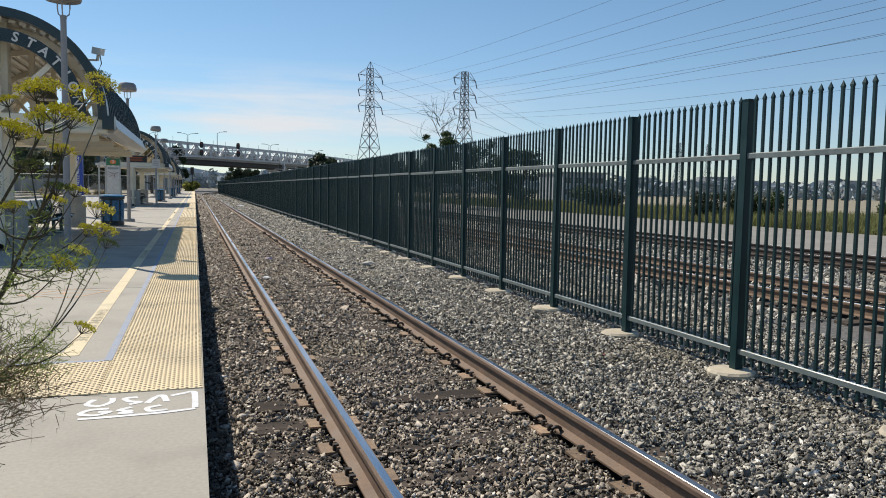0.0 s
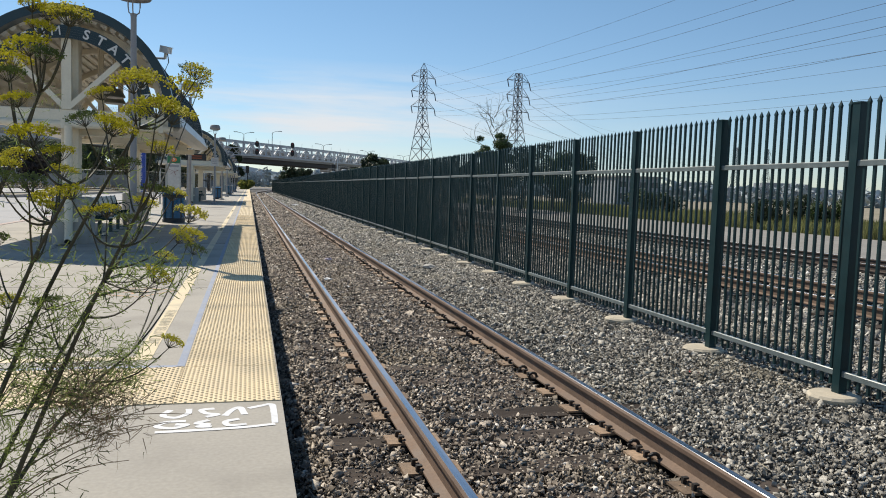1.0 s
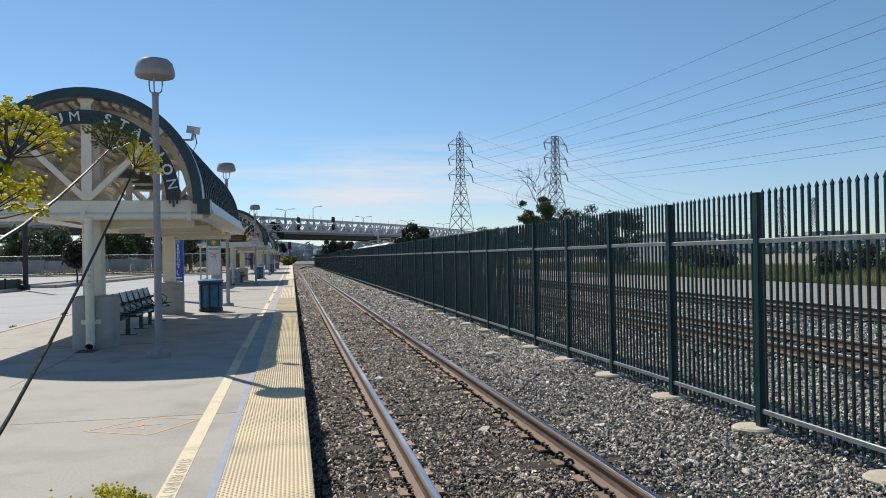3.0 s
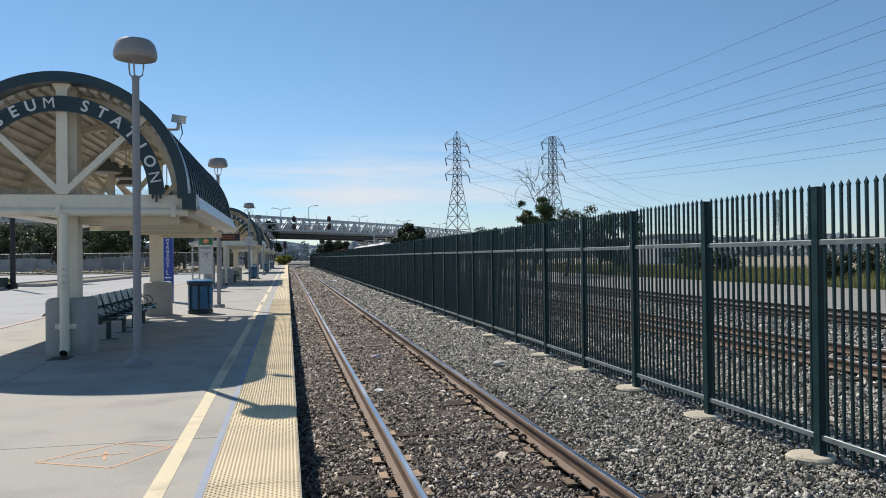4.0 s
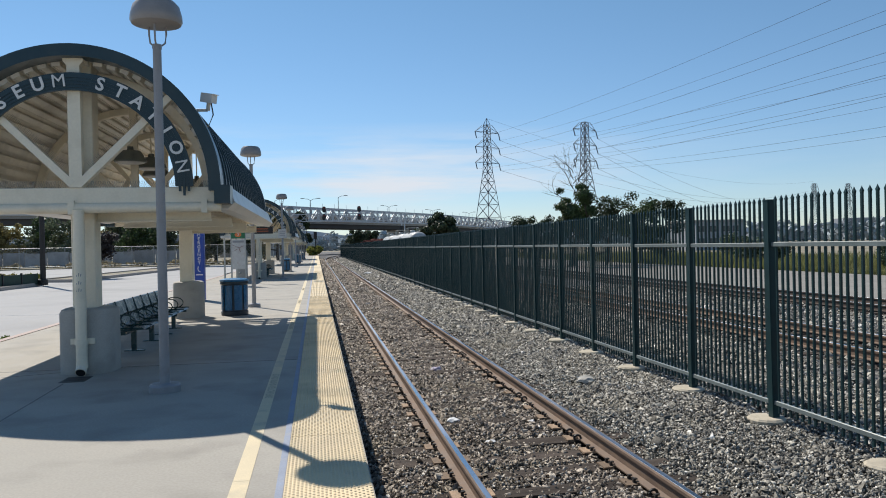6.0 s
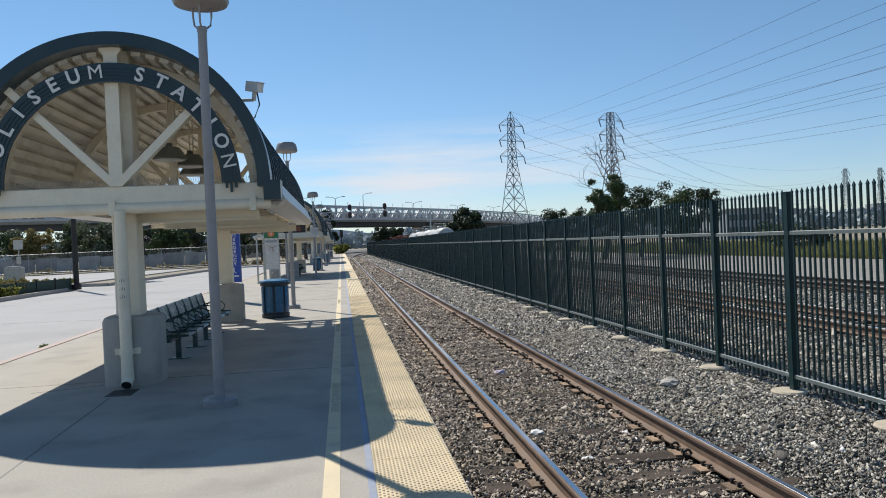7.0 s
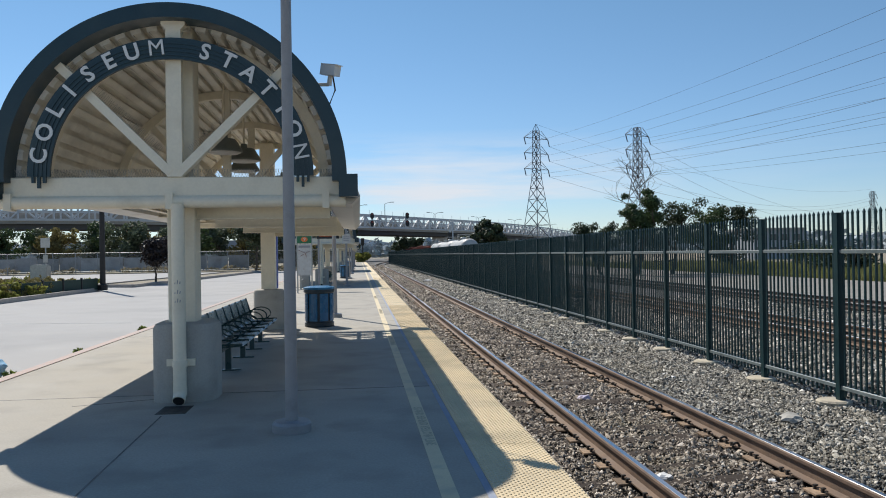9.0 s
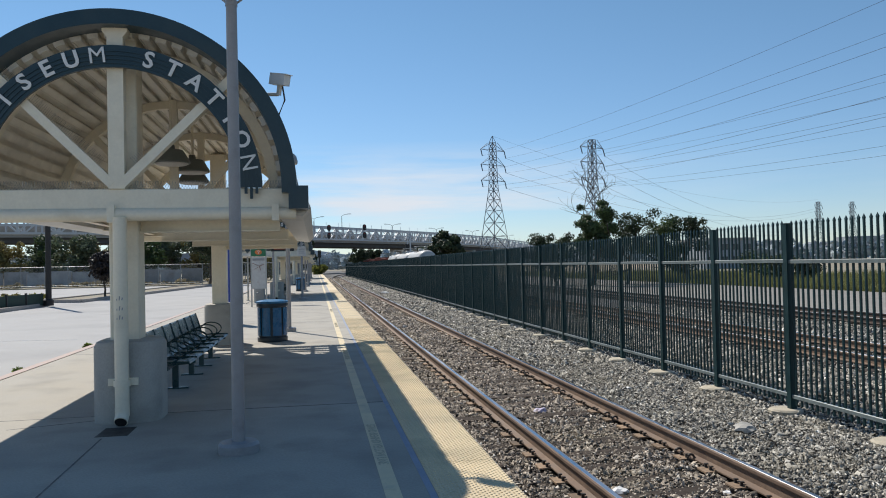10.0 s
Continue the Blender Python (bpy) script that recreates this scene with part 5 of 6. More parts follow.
def bin_at(x, y):
    b = thing("litter_bin", "round blue metal litter bin with dark frame on the platform", "litter bin", (x, y, 0), "litter bins")
    bm = B()
    lathe(bm, [(.33, 0), (.345, .02), (.345, .10), (.33, .11)], 32)
    part("base", bm, M["bin_dark"], b, "dark base ring", True)
    bm = B()
    lathe(bm, [(.345, .80), (.36, .815), (.36, .875), (.345, .89)], 32)
    part("rim", bm, M["bin_dark"], b, "dark rim ring", True)
    bm = B()
    lathe(bm, [(.322, .105), (.322, .805)], 32)
    part("liner", bm, M["bin_dark"], b, "", True)
    for k in range(8):
        a0 = k * 45 + 5
        bm = B()
        pts = [(.338 * math.cos(radians(a0 + i * 5)), .338 * math.sin(radians(a0 + i * 5))) for i in range(8)]
        pts += [(.326 * math.cos(radians(a0 + i * 5)), .326 * math.sin(radians(a0 + i * 5))) for i in range(7, -1, -1)]
        prism(bm, pts, "z", .14, .78)
        part("side_panel", bm, M["bin_blue"], b, "glossy blue curved panel", True)
    bm = B()
    lathe(bm, [(.36, .878), (.375, .89), (.37, .925), (.25, .955), (.16, .96)], 32)
    part("lid", bm, M["bin_blue"], b, "blue domed lid", True)
    return b


for x, y in ((-2.48, 25.75), (-2.55, 62.6), (-2.5, 94.5), (-2.5, 126)):
    bin_at(x, y)


def lettering(parent, body, size, m, material, depth=.003):
    ob = new("lettering", text_mesh("lettering", body, size, depth, material))
    ob.parent = parent
    ob.matrix_basis = m
    return ob


# blue emergency column
em = thing("emergency_column", "tall blue emergency call column with white lettering", "call column", (-4.27, 32.2, 0))
bm = B()
box(bm, -.16, .16, -.16, .16, 0, 2.55)
bmesh.ops.bevel(bm, geom=bm.edges[:], offset=.02, segments=2, affect="EDGES")
part("column", bm, M["blue_sign"], em)
for k, ch in enumerate("EMERGENCY"):
    lettering(em, ch, .15, pose(0, -.166, 2.36 - k * .135, 90, 0, 0), M["letter"])
bm = B()
tube(bm, [(-.03, -.17, 1.16), (-.05, -.17, 1.08), (-.02, -.17, 1.0), (.03, -.17, .98)], .016, 6)
box(bm, -.11, .11, -.172, -.164, .86, .90)
part("phone_mark", bm, M["letter"], em)


def shelter_at(y0):
    sh = thing("ticket_shelter", "grey steel shelter frame with glass sides beside the platform", "shelter", (-4.55, y0, 0), "shelters")
    for x, y in ((-.45, 0), (.15, 0), (-.45, 3.2), (.15, 3.2)):
        bm = B()
        box(bm, x - .04, x + .04, y - .04, y + .04, 0, 2.3)
        box(bm, x - .09, x + .09, y - .09, y + .09, 0, .02)
        part("post", bm, M["steel_grey"], sh)
    bm = B()
    box(bm, -.60, .30, -.25, 3.45, 2.30, 2.42)
    part("roof", bm, M["eave"], sh)
    for x in (-.45, .15):
        bm = B()
        for z in (.45, 2.0):
            box(bm, x - .02, x + .02, .04, 3.16, z - .025, z + .025)
        part("cross_rail", bm, M["steel_grey"], sh)
    bm = B()
    box(bm, -.06, .45, 2.0, 2.75, 0, 1.65)
    bmesh.ops.bevel(bm, geom=bm.edges[:], offset=.03, segments=2, affect="EDGES")
    part("cabinet", bm, M["pedestal"], sh, "grey ticket machine cabinet")
    return sh


shelter_at(45.6)
# map board with green header
mb = thing("map_board", "station map board with a green header on a post", "sign", (-3.94, 41.9, 0))
mb.scale = (1.5, 1.5, 1.1)
bm = B()
for x in (-.21, .21):
    box(bm, x - .02, x + .02, -.02, .02, 0, 2.32)
part("frame", bm, M["steel_grey"], mb)
bm = B()
box(bm, -.21, .21, -.035, .03, 2.02, 2.33)
part("header", bm, M["green_sign"], mb, "green header panel")
bm = B()
rod(bm, (0, -.045, 2.18), (0, -.034, 2.18), .10, seg=20)
part("disc", bm, M["orange"], mb)
bm = B()
tube(bm, [(-.035, -.05, 2.21), (0, -.05, 2.24), (.035, -.05, 2.21), (0, -.05, 2.16), (0, -.05, 2.12)], .012, 5)
part("disc_mark", bm, M["letter"], mb)
bm = B()
box(bm, -.19, .19, -.02, .02, .72, 1.98)
part("map_panel", bm, M["paper"], mb, "pale map panel")
bm = B()
box(bm, -.17, .17, -.026, -.021, 1.84, 1.93)
part("map_title", bm, M["lamp_grey"], mb)
for a, b in (((-.18, 1.75), (.02, 1.62)), ((.02, 1.62), (.06, 1.45)), ((.02, 1.62), (.16, 1.70)), ((-.12, 1.50), (-.02, 1.58))):
    bm = B()
    bar(bm, (a[0], -.024, a[1]), (b[0], -.024, b[1]), .012, .03, (0, 1, 0))
    part("map_line", bm, M["freight_red"], mb)

# departure board hanging near the second lamp
db = thing("departure_board", "dark electronic departure board with glowing orange text bars", "display", (-2.98, 44.0, 0))
bm = B()
box(bm, -.52, .52, -.10, .10, 2.46, 2.82)
part("housing", bm, M["black"], db)
bm = B()
for z in (2.55, 2.67):
    box(bm, -.40, .30, -.108, -.102, z, z + .06)
part("text_bar", bm, M["led"], db)
bm = B()
rod(bm, (-.45, .15, 0), (-.45, .15, 2.6), .05, seg=10)
part("post", bm, M["lamp_grey"], db)

# small plate on the third lamp
pl = thing("notice_plate", "small white notice plate on a lamp post", "sign", (-2.19, 48.3, 0))
bm = B()
box(bm, -.22, .22, -.09, -.075, 2.28, 2.78)
part("plate", bm, M["paper"], pl)
bm = B()
for z in (2.62, 2.52, 2.42):
    box(bm, -.15, .15, -.095, -.091, z, z + .03)
part("text_bar", bm, M["lamp_grey"], pl)

# security camera on the canopy
cc = thing("security_camera", "white boxy security camera on an arm at the canopy edge", "camera", (-1.83, 16.67, 3.93))
bm = B()
box(bm, -.052, .052, -.12, .12, -.085, .04)
box(bm, -.058, .058, -.145, .115, .04, .048)
bmesh.ops.rotate(bm, verts=bm.verts[:], cent=(0, 0, 0), matrix=Matrix.Rotation(radians(48), 3, "Z") @ Matrix.Rotation(radians(12), 3, "X"))
part("housing", bm, M["letter"], cc)
bm = B()
rod(bm, (0, 0, -.06), (-.02, .02, -.20), .03, seg=10)
rod(bm, (-.02, .02, -.19), (-.36, .05, -.19), .022, seg=8)
box(bm, -.38, -.34, 0, .10, -.27, -.11)
part("bracket", bm, M["eave"], cc)
bm = B()
tube(bm, [(.02, .05, -.05), (.05, .05, -.25), (-.02, .05, -.42), (-.16, .06, -.50), (-.28, .06, -.46)], .010, 6)
part("wire", bm, M["black"], cc)

# ---------- the street side ----------
bm = B()
pts = [(-60, 24), (-16.3, 24), (-16.6, 41), (-16.3, 53.3), (-19.5, 58), (-60, 68)]
prism(bm, pts, "z", -.6, -.05)
solid("planted_verge", bm, M["dirt"], "dry weedy verge with a concrete kerb", "verge")
pts2 = [(-18.6, 58.5), (-15.6, 57), (-12.6, 96), (-15.6, 97)]
bm = B()
prism(bm, pts2, "z", -.6, -.05)
solid("planted_island", bm, M["dirt"], "dry planted traffic island", "verge")
bm = B()
for poly in (pts[1:5], pts2 + pts2[:1]):
    for a, b in zip(poly, poly[1:]):
        bar(bm, (*a, -.06), (*b, -.06), .18, .20)
solid("island_curb", bm, M["curb"], "grey concrete kerb round the planted verge", "curb")
bm = B()
box(bm, -90, -5.5, 101, 210, -.6, -.05)
solid("verge", bm, M["dirt"], "dry grass verge behind the street", "verge")

# low green mesh fence, chain-link fence with wall behind
gf = thing("mesh_fence", "low dark green mesh fence panels beside the lot", "fence")
for k in range(8):
    x0, y0 = -18.35 + k * .27, 37.6 + k * 1.85
    bm = B()
    bar(bm, (x0, y0, .27), (x0 + .26, y0 + 1.75, .27), .03, .62)
    part("panel", bm, M["green_mesh"], gf)
    bm = B()
    box(bm, x0 - .05, x0 + .05, y0 - .05, y0 + .05, -.1, .66)
    part("post", bm, M["black"], gf)
pole = thing("dark_pole", "tall black steel pole beside the lot", "pole", (-15.95, 52.4, -.1))
bm = B()
rod(bm, (0, 0, 0), (0, 0, 8.5), .16, .12, 12)
lathe(bm, [(.26, 0), (.26, .3), (.2, .35)], 12)
part("shaft", bm, M["spike"], pole)
sp = thing("sign_post", "grey sign post with a pale square sign seen from the side", "sign", (-20.4, 56, -.1))
bm = B()
rod(bm, (0, 0, 0), (0, 0, 3.05), .04, seg=8)
part("post", bm, M["steel_grey"], sp)
bm = B()
box(bm, -.27, .27, -.06, -.035, 2.5, 3.08)
part("sign_plate", bm, M["eave"], sp)
bm = B()
box(bm, -.13, .13, -.06, -.035, 1.6, 2.05)
part("sign_plate", bm, M["eave"], sp)
ub = thing("utility_cabinet", "pale grey utility cabinet on the dry verge", "cabinet", (-21.5, 58, -.1))
bm = B()
box(bm, -.5, .5, -.4, .4, 0, 1.45)
bmesh.ops.bevel(bm, geom=bm.edges[:], offset=.08, segments=2, affect="EDGES")
part("body", bm, M["steel_grey"], ub)

cl = thing("chainlink_fence", "grey chain-link fence along the back of the lot", "fence")
for k in range(24):
    x0 = -60 + k * 2.5
    yb = 101 + .12 * k
    bm = B()
    rod(bm, (x0, yb, -.1), (x0, yb, 2.4), .045, seg=6)
    part("post", bm, M["chainlink"], cl)
bm = B()
for z in (.15, 2.35):
    rod(bm, (-60, 101, z), (-2.5, 103.8, z), .03, seg=6)
part("rail", bm, M["chainlink"], cl)
bm = B()
for k in range(420):
    x0 = -60 + k * .14
    yb = 101 + (x0 + 60) * .048
    for dx in (-1.1, 1.1):
        if -60 < x0 + dx < -2:
            bar(bm, (x0, yb, .1), (x0 + dx, yb + dx * .048, 2.3), .008, .008)
tagged(part("wire_mesh", bm, M["chainlink"], cl), kind="stuff")
wall_back = thing("back_wall", "row of pale grey panels behind the chain-link fence", "wall", kind="structure")
for k in range(14):
    bm = B()
    box(bm, -52 + 2.6 * k, -49.5 + 2.6 * k, 108 + .05 * (k % 3), 108.2 + .05 * (k % 3), -.1, 1.75 + .12 * (k % 2))
    part("panel", bm, M["back_panel"], wall_back)
tree((-15.6, 62.5, -.1), 3.2, 1.3, M["leaf_purple"], "small round dark purple tree on the island", 41, 4500, .10, .09, .5)
tree((-13.6, 98.5, -.16), 7.0, 3.0, M["leaf_dark"], "dark green round tree at the back of the lot", 42, 6500, .16, .16, .45)
rng3 = np.random.default_rng(5)
for k in range(24):
    x = -78 + k * 3.1 + rng3.uniform(-1, 1)
    m = (M["leaf_hazy"], M["leaf_green"], M["leaf_hazy"], M["leaf_dry"])[k % 4]
    tree((x, 114 + rng3.uniform(0, 14), -.1), rng3.uniform(5.6, 7.2) + (1.3 if k in (7, 13, 18) else 0), rng3.uniform(2.2, 3.2), m, "broad roadside tree behind the chain-link fence", 200 + k, 5200, .20, .25, .15)
for k in range(22):
    bush((-17.55 + k * .03 + rng3.uniform(-.5, .35), 35 + k * .62 + rng3.uniform(-.5, .5), -.1), rng3.uniform(.35, .6), rng3.uniform(.4, .85), (M["weed"], M["leaf_dry"], M["weed"])[k % 3], "yellow green weeds along the mesh fence", 300 + k, 700, .06, "weed_clump")
for k in range(24):
    bush((-27 + k * .32 + rng3.uniform(-1, 1), 50 + rng3.uniform(0, 14), -.1), rng3.uniform(.6, 1.3), rng3.uniform(.35, .8), (M["leaf_dry"], M["weed"])[k % 2], "dry yellow weeds on the verge", 340 + k, 500, .08, "weed_clump")
for k in range(22):
    bush((-46 + k * 1.75 + rng3.uniform(-.6, .6), 103.5 + rng3.uniform(0, 3), -.1), rng3.uniform(.7, 1.4), rng3.uniform(.35, .8), M["straw_weed"], "dry straw grass behind the chain-link fence", 380 + k, 350, .11, "grass_clump")
for x, y, r, h in ((-6.72, 19.4, .14, .22), (-6.74, 22.4, .12, .2), (-6.72, 26.4, .10, .25), (-6.75, 18.3, .22, .16), (-6.72, 30.0, .12, .2)):
    bush((x, y, -.17), r, h, M["fennel_leaf"], "small weed growing along the kerb", int(y * 10), 160, .035, "weed")
bag = thing("plastic_bag", "crumpled light blue plastic bag on the street", "bag", (-7.15, 19.5, -.16))
bm = B()
bmesh.ops.create_icosphere(bm, subdivisions=4, radius=.30)
for v in bm.verts:
    n = v.co.normalized()
    v.co = Vector((v.co.x * 1.0, v.co.y * .9, max(-.2, v.co.z * .72))) * (1 + .22 * noise.noise(n * 2.2) + .10 * abs(noise.noise(n * 7)))
    v.co.z += .2
part("bag", bm, M["plastic_blue"], bag)
bm = B()
for a, b in (((-7, 20), (-26, 27)), ((-8, 30), (-28, 34))):
    bar(bm, (*a, -.158), (*b, -.158), .05, .004)
solid("asphalt_cracks", bm, M["lamp_grey"], "dark cracks in the asphalt", "crack")

# ---------- litter ----------
def litter(at, size, material, label, seed):
    bm = B()
    bmesh.ops.create_icosphere(bm, subdivisions=2, radius=size)
    for v in bm.verts:
        n = v.co.normalized()
        v.co *= 1 + .7 * noise.noise(n * 2.5 + Vector((seed, 0, 0)))
        v.co.z = max(-size * .3, v.co.z * .45)
    ob = new("litter", mesh_of("litter", bm, material))
    ob.location = at
    return tagged(ob, label, "litter")


litter((3.97, 6.63, -.385), .075, M["litter_red"], "crumpled red wrapper on the ballast", 1)
litter((3.43, 8.5, -.40), 0.068, M["litter_white"], "torn white paper on the ballast", 2)
litter((3.30, 8.65, -.40), 0.048, M["litter_white"], "torn white paper on the ballast", 3)
litter((2.12, 13.88, -.40), 0.045, M["litter_white"], "white paper cup on the ballast", 4)
litter((3.49, 19.3, -.39), 0.061, M["litter_white"], "white litter scrap on the ballast", 5)
litter((1.23, 14.17, -.40), 0.070, M["litter_white"], "white paper scrap between the rails", 6)
litter((1.62, 17.96, -.40), 0.10, M["litter_lilac"], "torn lilac and white wrapper between the rails", 7)
litter((1.45, 13.09, -.40), 0.055, M["litter_white"], "white litter scrap between the rails", 15)
litter((3.51, 19.62, -.385), 0.05, M["litter_white"], "white litter scrap on the ballast", 16)
litter((0.37, 15.22, -.395), 0.065, M["tie"], "dark brown crushed cup by the platform edge", 17)
litter((3.55, 64, -.36), 0.286, M["litter_white"], "white plastic bag by the fence", 8)
litter((4.1, 5.6, -.39), 0.034, M["litter_white"], "small white litter scrap on the ballast", 9)
rock = litter((3.55, 16.0, -.35), .14, M["pedestal"], "loose grey concrete lump on the ballast", 12)
rock.name = "rock"

# worn words on the stripe, read by somebody who faces the track
for k in range(5):
    ob = new("lettering", text_mesh("lettering", "STAND BEHIND YELLOW LINE", .122, .0005, M["paint_text"]))
    ob.parent = lines
    ob.matrix_basis = Matrix.Translation((-.919, 7.42 + 7.5 * k, .0042)) @ pose(0, 0, 0, 0, 0, -90)

# spray tag on the slab end: plain strokes
tag = thing("spray_marks", "white spray paint strokes on the concrete edge", "graffiti")


def ribbon(bm, pts, w, z):
    """A flat brush stroke along a smooth line through points."""
    pts = [Vector((*p, z)) for p in pts]
    ext = [pts[0] * 2 - pts[1]] + pts + [pts[-1] * 2 - pts[-2]]
    line = []
    for i in range(1, len(ext) - 2):
        p0, p1, p2, p3 = ext[i - 1:i + 3]
        for k in range(8):
            t = k / 8
            line.append(.5 * (2 * p1 + (p2 - p0) * t + (2 * p0 - 5 * p1 + 4 * p2 - p3) * t * t + (3 * p1 - p0 - 3 * p2 + p3) * t ** 3))
    line.append(pts[-1])
    rows = []
    for i, p in enumerate(line):
        d = (line[min(i + 1, len(line) - 1)] - line[max(i - 1, 0)]).normalized()
        q = Vector((-d.y, d.x, 0)) * w * .5 * (.85 + .3 * abs(noise.noise((i * .3, z * 900, 0))))
        lift = Vector((0, 0, .00002 * i))
        rows.append((bm.verts.new(p + q + lift), bm.verts.new(p - q + lift)))
    for a, b in zip(rows, rows[1:]):
        bm.faces.new((a[0], b[0], b[1], a[1]))


for i, pts in enumerate(([(-.60, 4.72), (-.63, 4.62), (-.56, 4.57), (-.50, 4.64), (-.50, 4.73)], [(-.36, 4.72), (-.43, 4.70), (-.40, 4.63), (-.34, 4.60), (-.40, 4.56)],
                         [(-.30, 4.57), (-.26, 4.68), (-.22, 4.72), (-.19, 4.58)], [(-.17, 4.70), (-.10, 4.74), (-.04, 4.76), (-.03, 4.60), (-.03, 4.40)],
                         [(-.50, 4.50), (-.60, 4.49), (-.64, 4.42), (-.56, 4.38), (-.49, 4.43), (-.55, 4.44)], [(-.38, 4.50), (-.44, 4.45), (-.38, 4.42), (-.43, 4.39), (-.36, 4.38)],
                         [(-.22, 4.50), (-.29, 4.46), (-.27, 4.39), (-.18, 4.40)], [(-.64, 4.32), (-.40, 4.33), (-.20, 4.345), (-.03, 4.38)])):
    bm = B()
    ribbon(bm, pts, .040, .0012 + .0002 * i)
    part("stroke", bm, M["white_paint"], tag)
tag2 = thing("spray_marks", "faint orange utility marks sprayed on the platform", "graffiti")
for a, b in (((-1.95, 9.5), (-1.45, 10.0)), ((-1.45, 10.0), (-1.0, 9.75)), ((-1.0, 9.75), (-1.35, 9.2)), ((-1.35, 9.2), (-1.95, 9.5)), ((-1.7, 9.55), (-1.3, 9.65)), ((-1.5, 9.75), (-1.45, 9.45))):
    bm = B()
    bar(bm, (*a, .001), (*b, .001), .026, .003)
    part("stroke", bm, M["mark_orange"], tag2)

# dry twigs and straw on the ballast
srng = np.random.default_rng(19)
sv, sf = [], []
for i in range(420):
    x, y = srng.uniform(.1, 4.5), 2.5 + 22 * srng.uniform() ** 1.6
    if min(abs(x - XL), abs(x - XR)) < .1:
        continue
    a, ln = srng.uniform(0, 6.28), srng.uniform(.03, .14)
    z = float(np.interp(x, xs, zs)) + srng.uniform(.022, .036)
    d = Vector((math.cos(a), math.sin(a), srng.uniform(-.12, .12)))
    p, q = Vector((x, y, z)), Vector((x, y, z)) + d * ln
    w, u = Vector((-d.y, d.x, 0)) * .0022, Vector((0, 0, .003))
    b = len(sv)
    sv += [tuple(v) for v in (p - w, p + w, p + u, q - w * .5, q + w * .5, q + u)]
    sf += [(b, b + 1, b + 4, b + 3), (b + 1, b + 2, b + 5, b + 4), (b + 2, b, b + 3, b + 5), (b, b + 2, b + 1), (b + 3, b + 4, b + 5)]
tagged(new("dry_twigs", raw("dry_twigs", sv, sf, M["straw"])), "pale dry twigs and straw scattered on the ballast", "twigs", kind="stuff")


# ---------- fennel ----------
fen = thing("fennel_plant", "tall wild fennel with yellow flower umbels at the platform end", "plant", (-1.12, 2.75, -.03))
O = Vector((-1.12, 2.75, -.03))
frng = np.random.default_rng(3)
UMBELS = [(-.89, 2.83, 1.61), (-.76, 2.73, 1.75), (-.70, 2.73, 1.74), (-.79, 2.53, 1.48), (-.73, 2.43, 1.37), (-.71, 2.63, 1.34), (-.66, 2.73, 1.45), (-.63, 2.83, 1.54), (-.40, 2.55, 1.455), (-.36, 2.9, 1.63), (-0.43, 3.63, 1.74), (-0.39, 3.66, 1.71),
          (-.40, 2.9, 1.57), (-.55, 3.13, 1.19), (-.60, 3.13, 1.13), (-.71, 3.03, 1.16), (-.43, 3.63, 1.04), (-.52, 3.53, .96), (-.41, 3.6, .99), (-.75, 2.63, 1.19), (-.44, 2.53, 1.47), (-.47, 3.23, .67), (-.79, 2.83, .88),
          (-.42, 2.75, 1.235), (-.40, 3.2, 1.145), (-.43, 3.1, 1.075), (-.46, 2.65, 1.24), (-.45, 2.7, 1.37), (-.515, 2.8, 1.58), (-.85, 2.6, 1.30)]


def curve(a, b, bow, n=9):
    a, b = Vector(a), Vector(b)
    return [a.lerp(b, i / n) + Vector(bow) * math.sin(math.pi * i / n) for i in range(n + 1)]


stem_ends = [(-.80, 2.80, 1.55), (-.52, 2.80, 1.46), (-.58, 3.05, 1.08), (-.66, 2.55, 1.28), (-.60, 3.2, .66), (-.50, 2.62, 1.2)]
stems = []
for k, e in enumerate(stem_ends):
    pts = curve((.03 * k - .06, .02 * k, 0), Vector(e) - O, (.03 * (k % 3) - .04, .03, .10))
    stems.append(pts)
    bm = B()
    tube(bm, pts, .0095, 7, .45)
    part("stem", bm, M["fennel_stem"], fen)


def umbel_mesh(seed, radius, flower):
    r = np.random.default_rng(seed)
    bm = B()
    heads = []
    for i in range(17):
        a = i * 2.4
        q = radius * math.sqrt((i + .5) / 17)
        tip = Vector((q * math.cos(a), q * math.sin(a), radius * (.95 - .28 * (q / radius) ** 2)))
        tube(bm, [(0, 0, 0), tip * .55 + Vector((0, 0, -.004)), tip], .0011, 3, .6)
        heads.append(tip)
    rays = mesh_of("umbel_rays", bm, M["fennel_stem"])
    vs, fs = [], []
    for h in heads:
        for j in range(26):
            p = h + Vector(r.normal(size=3)) * radius * .10
            s = radius * r.uniform(.035, .07)
            b = len(vs)
            vs += [(p.x + s, p.y, p.z), (p.x - s, p.y, p.z), (p.x, p.y + s, p.z), (p.x, p.y - s, p.z), (p.x, p.y, p.z + s * .8), (p.x, p.y, p.z - s * .8)]
            fs += [(b, b + 2, b + 4), (b + 2, b + 1, b + 4), (b + 1, b + 3, b + 4), (b + 3, b, b + 4), (b + 2, b, b + 5), (b + 1, b + 2, b + 5), (b + 3, b + 1, b + 5), (b, b + 3, b + 5)]
    return rays, raw("flower_head", vs, fs, flower)


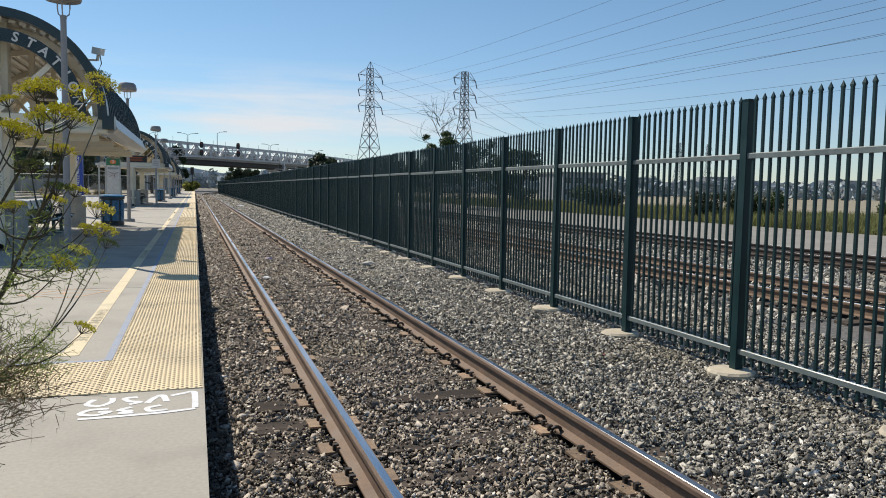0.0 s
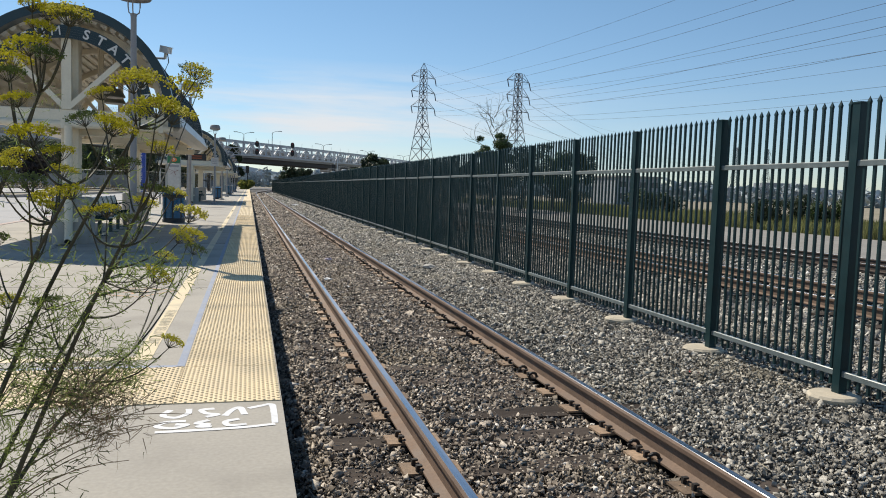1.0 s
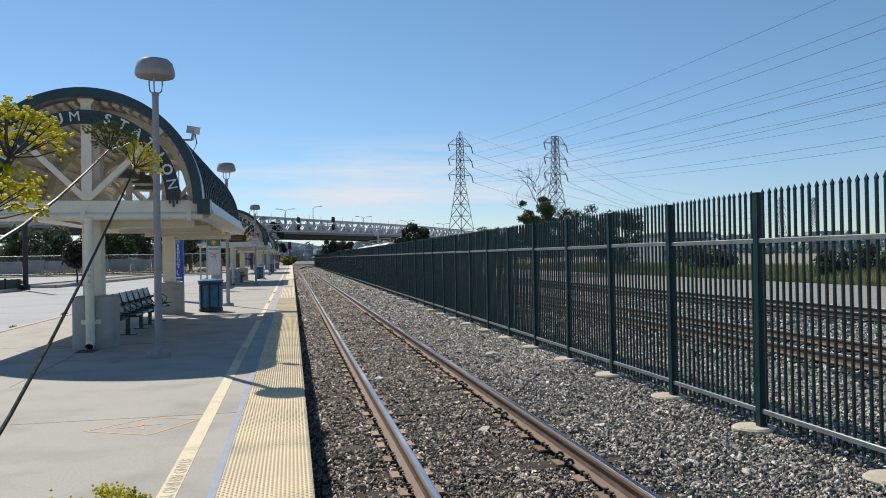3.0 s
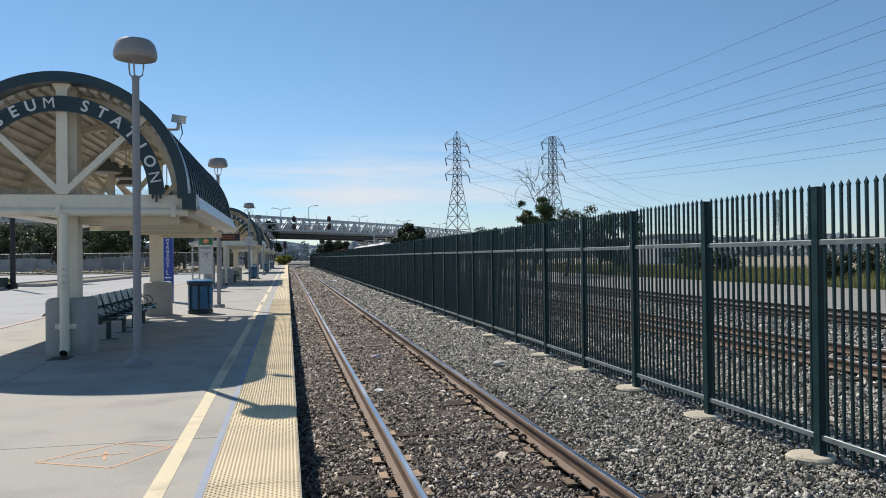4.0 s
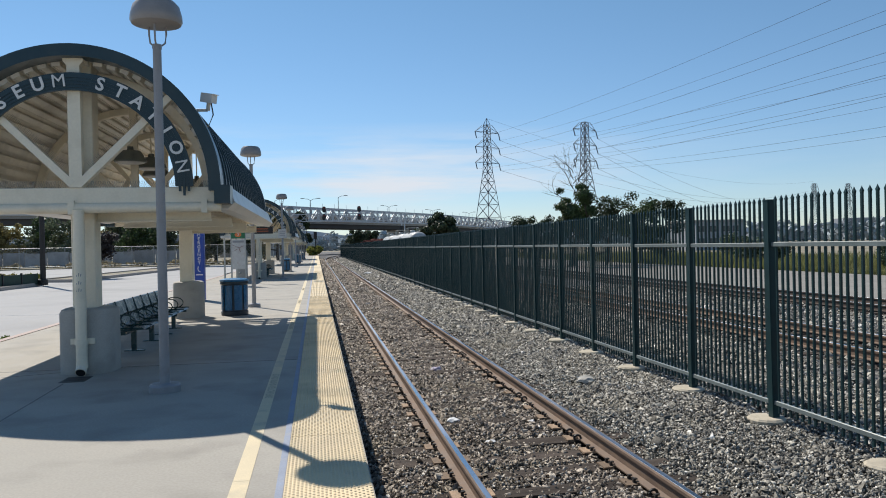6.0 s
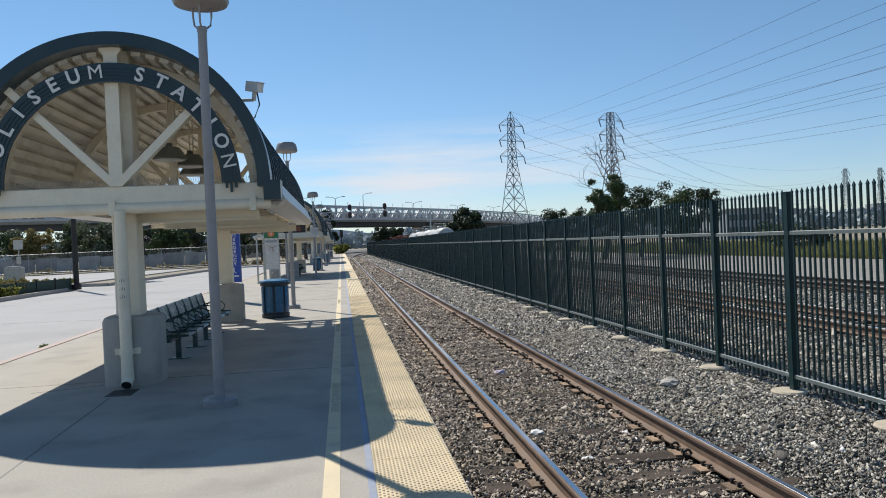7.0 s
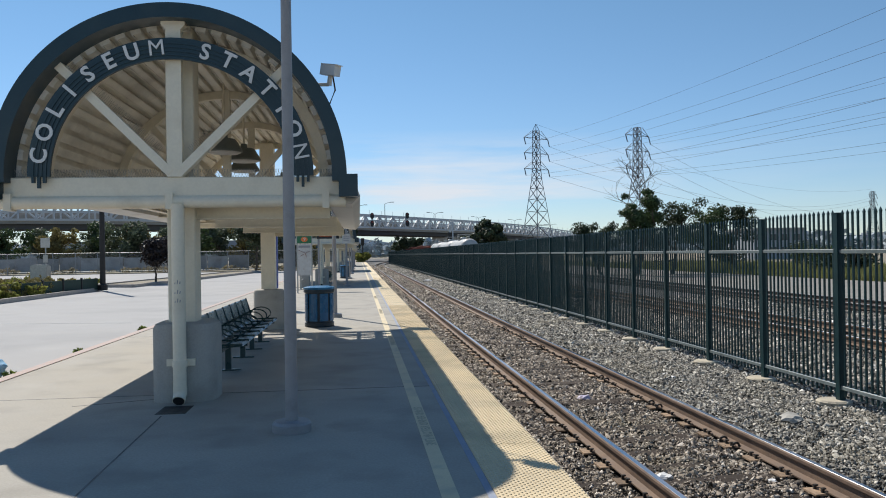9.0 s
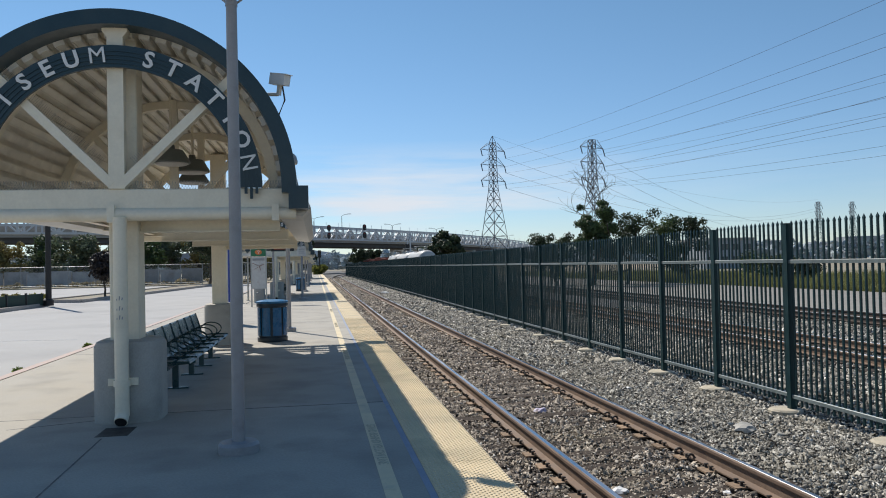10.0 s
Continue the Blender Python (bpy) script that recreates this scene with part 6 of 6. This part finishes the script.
near_heads = [u for u in UMBELS if u[0] < -.5]
for k in range(22):
    u = near_heads[k % len(near_heads)]
    UMBELS.append((u[0] + float(frng.normal()) * .06 + .02, min(2.70, u[1] + float(frng.normal()) * .08), u[2] + float(frng.normal()) * .08 - .03))
kinds = [umbel_mesh(1, .060, M["fennel_flower"]), umbel_mesh(2, .046, M["fennel_flower"]), umbel_mesh(3, .045, M["fennel_leaf"]), umbel_mesh(4, .040, M["fennel_flower"])]
for k, u in enumerate(UMBELS):
    u = Vector(u) - O
    best = min(((p - u).length + max(0, p.z - u.z + .12) * 3, i, j) for i, st in enumerate(stems) for j, p in enumerate(st) if j > 2)
    start = stems[best[1]][best[2]]
    bm = B()
    pts = curve(start, u, (0, 0, -.04), 7)
    tube(bm, pts, .0042, 5, .4)
    br = part("branch", bm, M["fennel_stem"], fen)
    d = (pts[-1] - pts[-3]).normalized() + Vector((0, 0, .9)) + Vector(frng.normal(size=3)) * .25
    m = Matrix.Translation(u) @ d.to_track_quat("Z", "Y").to_matrix().to_4x4() @ pose(0, 0, 0, 0, 0, float(frng.uniform(0, 360)))
    rays, flo = kinds[k % 4]
    um = piece("umbel", rays, fen, m)
    piece("flower_head", flo, um)


def wisps(n, around, spread, length, material, name, width=.0012):
    """Feathery thread leaves as thin slivers."""
    vs, fs = [], []
    for i in range(n):
        p = Vector(around[int(frng.integers(len(around)))]) + Vector(frng.normal(size=3)) * spread
        d = Vector(frng.normal(size=3)) + Vector((.25, 0, .15))
        d.normalize()
        w = d.cross(Vector(frng.normal(size=3))).normalized() * width
        q = p + d * length * float(frng.uniform(.4, 1.2))
        mid = (p + q) / 2 + Vector(frng.normal(size=3)) * length * .12
        b = len(vs)
        vs += [p - w, p + w, mid + w, mid - w, q]
        fs += [(b, b + 1, b + 2, b + 3), (b + 3, b + 2, b + 4)]
    ob = new(name, raw(name, [tuple(v) for v in vs], fs, material))
    ob.parent = fen
    return ob


tips = []
for k in range(44):
    st = stems[k % len(stems)]
    a = st[2 + k % 6]
    e = a + Vector((float(frng.uniform(.02, .25)), float(frng.uniform(-.12, .3)), float(frng.uniform(-.05, .22))))
    bm = B()
    tube(bm, curve(a, e, (0, 0, float(frng.uniform(-.05, .05))), 6), .0024, 4, .4)
    part("twig", bm, M["fennel_stem"], fen)
    tips += [e, a.lerp(e, .75)]
tagged(wisps(2300, tips, .030, .05, M["fennel_leaf"], "twig_leaves", .0015), kind="stuff")
mids = [p for st in stems for p in st[2:]]
tagged(wisps(2200, mids, .035, .045, M["fennel_leaf"], "thread_leaves"), kind="stuff")
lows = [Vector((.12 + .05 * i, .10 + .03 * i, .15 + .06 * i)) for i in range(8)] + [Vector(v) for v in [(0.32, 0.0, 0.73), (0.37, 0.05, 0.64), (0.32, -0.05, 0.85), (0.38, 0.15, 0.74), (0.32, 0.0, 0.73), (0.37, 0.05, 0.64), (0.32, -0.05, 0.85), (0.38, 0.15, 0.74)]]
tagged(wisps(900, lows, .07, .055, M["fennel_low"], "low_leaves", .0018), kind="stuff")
tagged(wisps(800, [Vector(v) for v in [(0.44, 0.1, 0.6), (0.48, 0.2, 0.53), (0.4, 0.05, 0.66)]], .06, .075, M["fennel_dry"], "dry_leaves"), kind="stuff")
for k in range(10):
    bm = B()
    a = Vector((.10, .10 + .03 * k, .10 + .03 * k))
    b = Vector((.42 + .035 * k, .25 + .05 * k, .34 + .015 * k)) + Vector(frng.normal(size=3)) * .05
    tube(bm, curve(a, b, (0, 0, .05), 6), .0028, 4, .4)
    part("dry_stalk", bm, M["fennel_dry"], fen, "dry brown broken stalk")
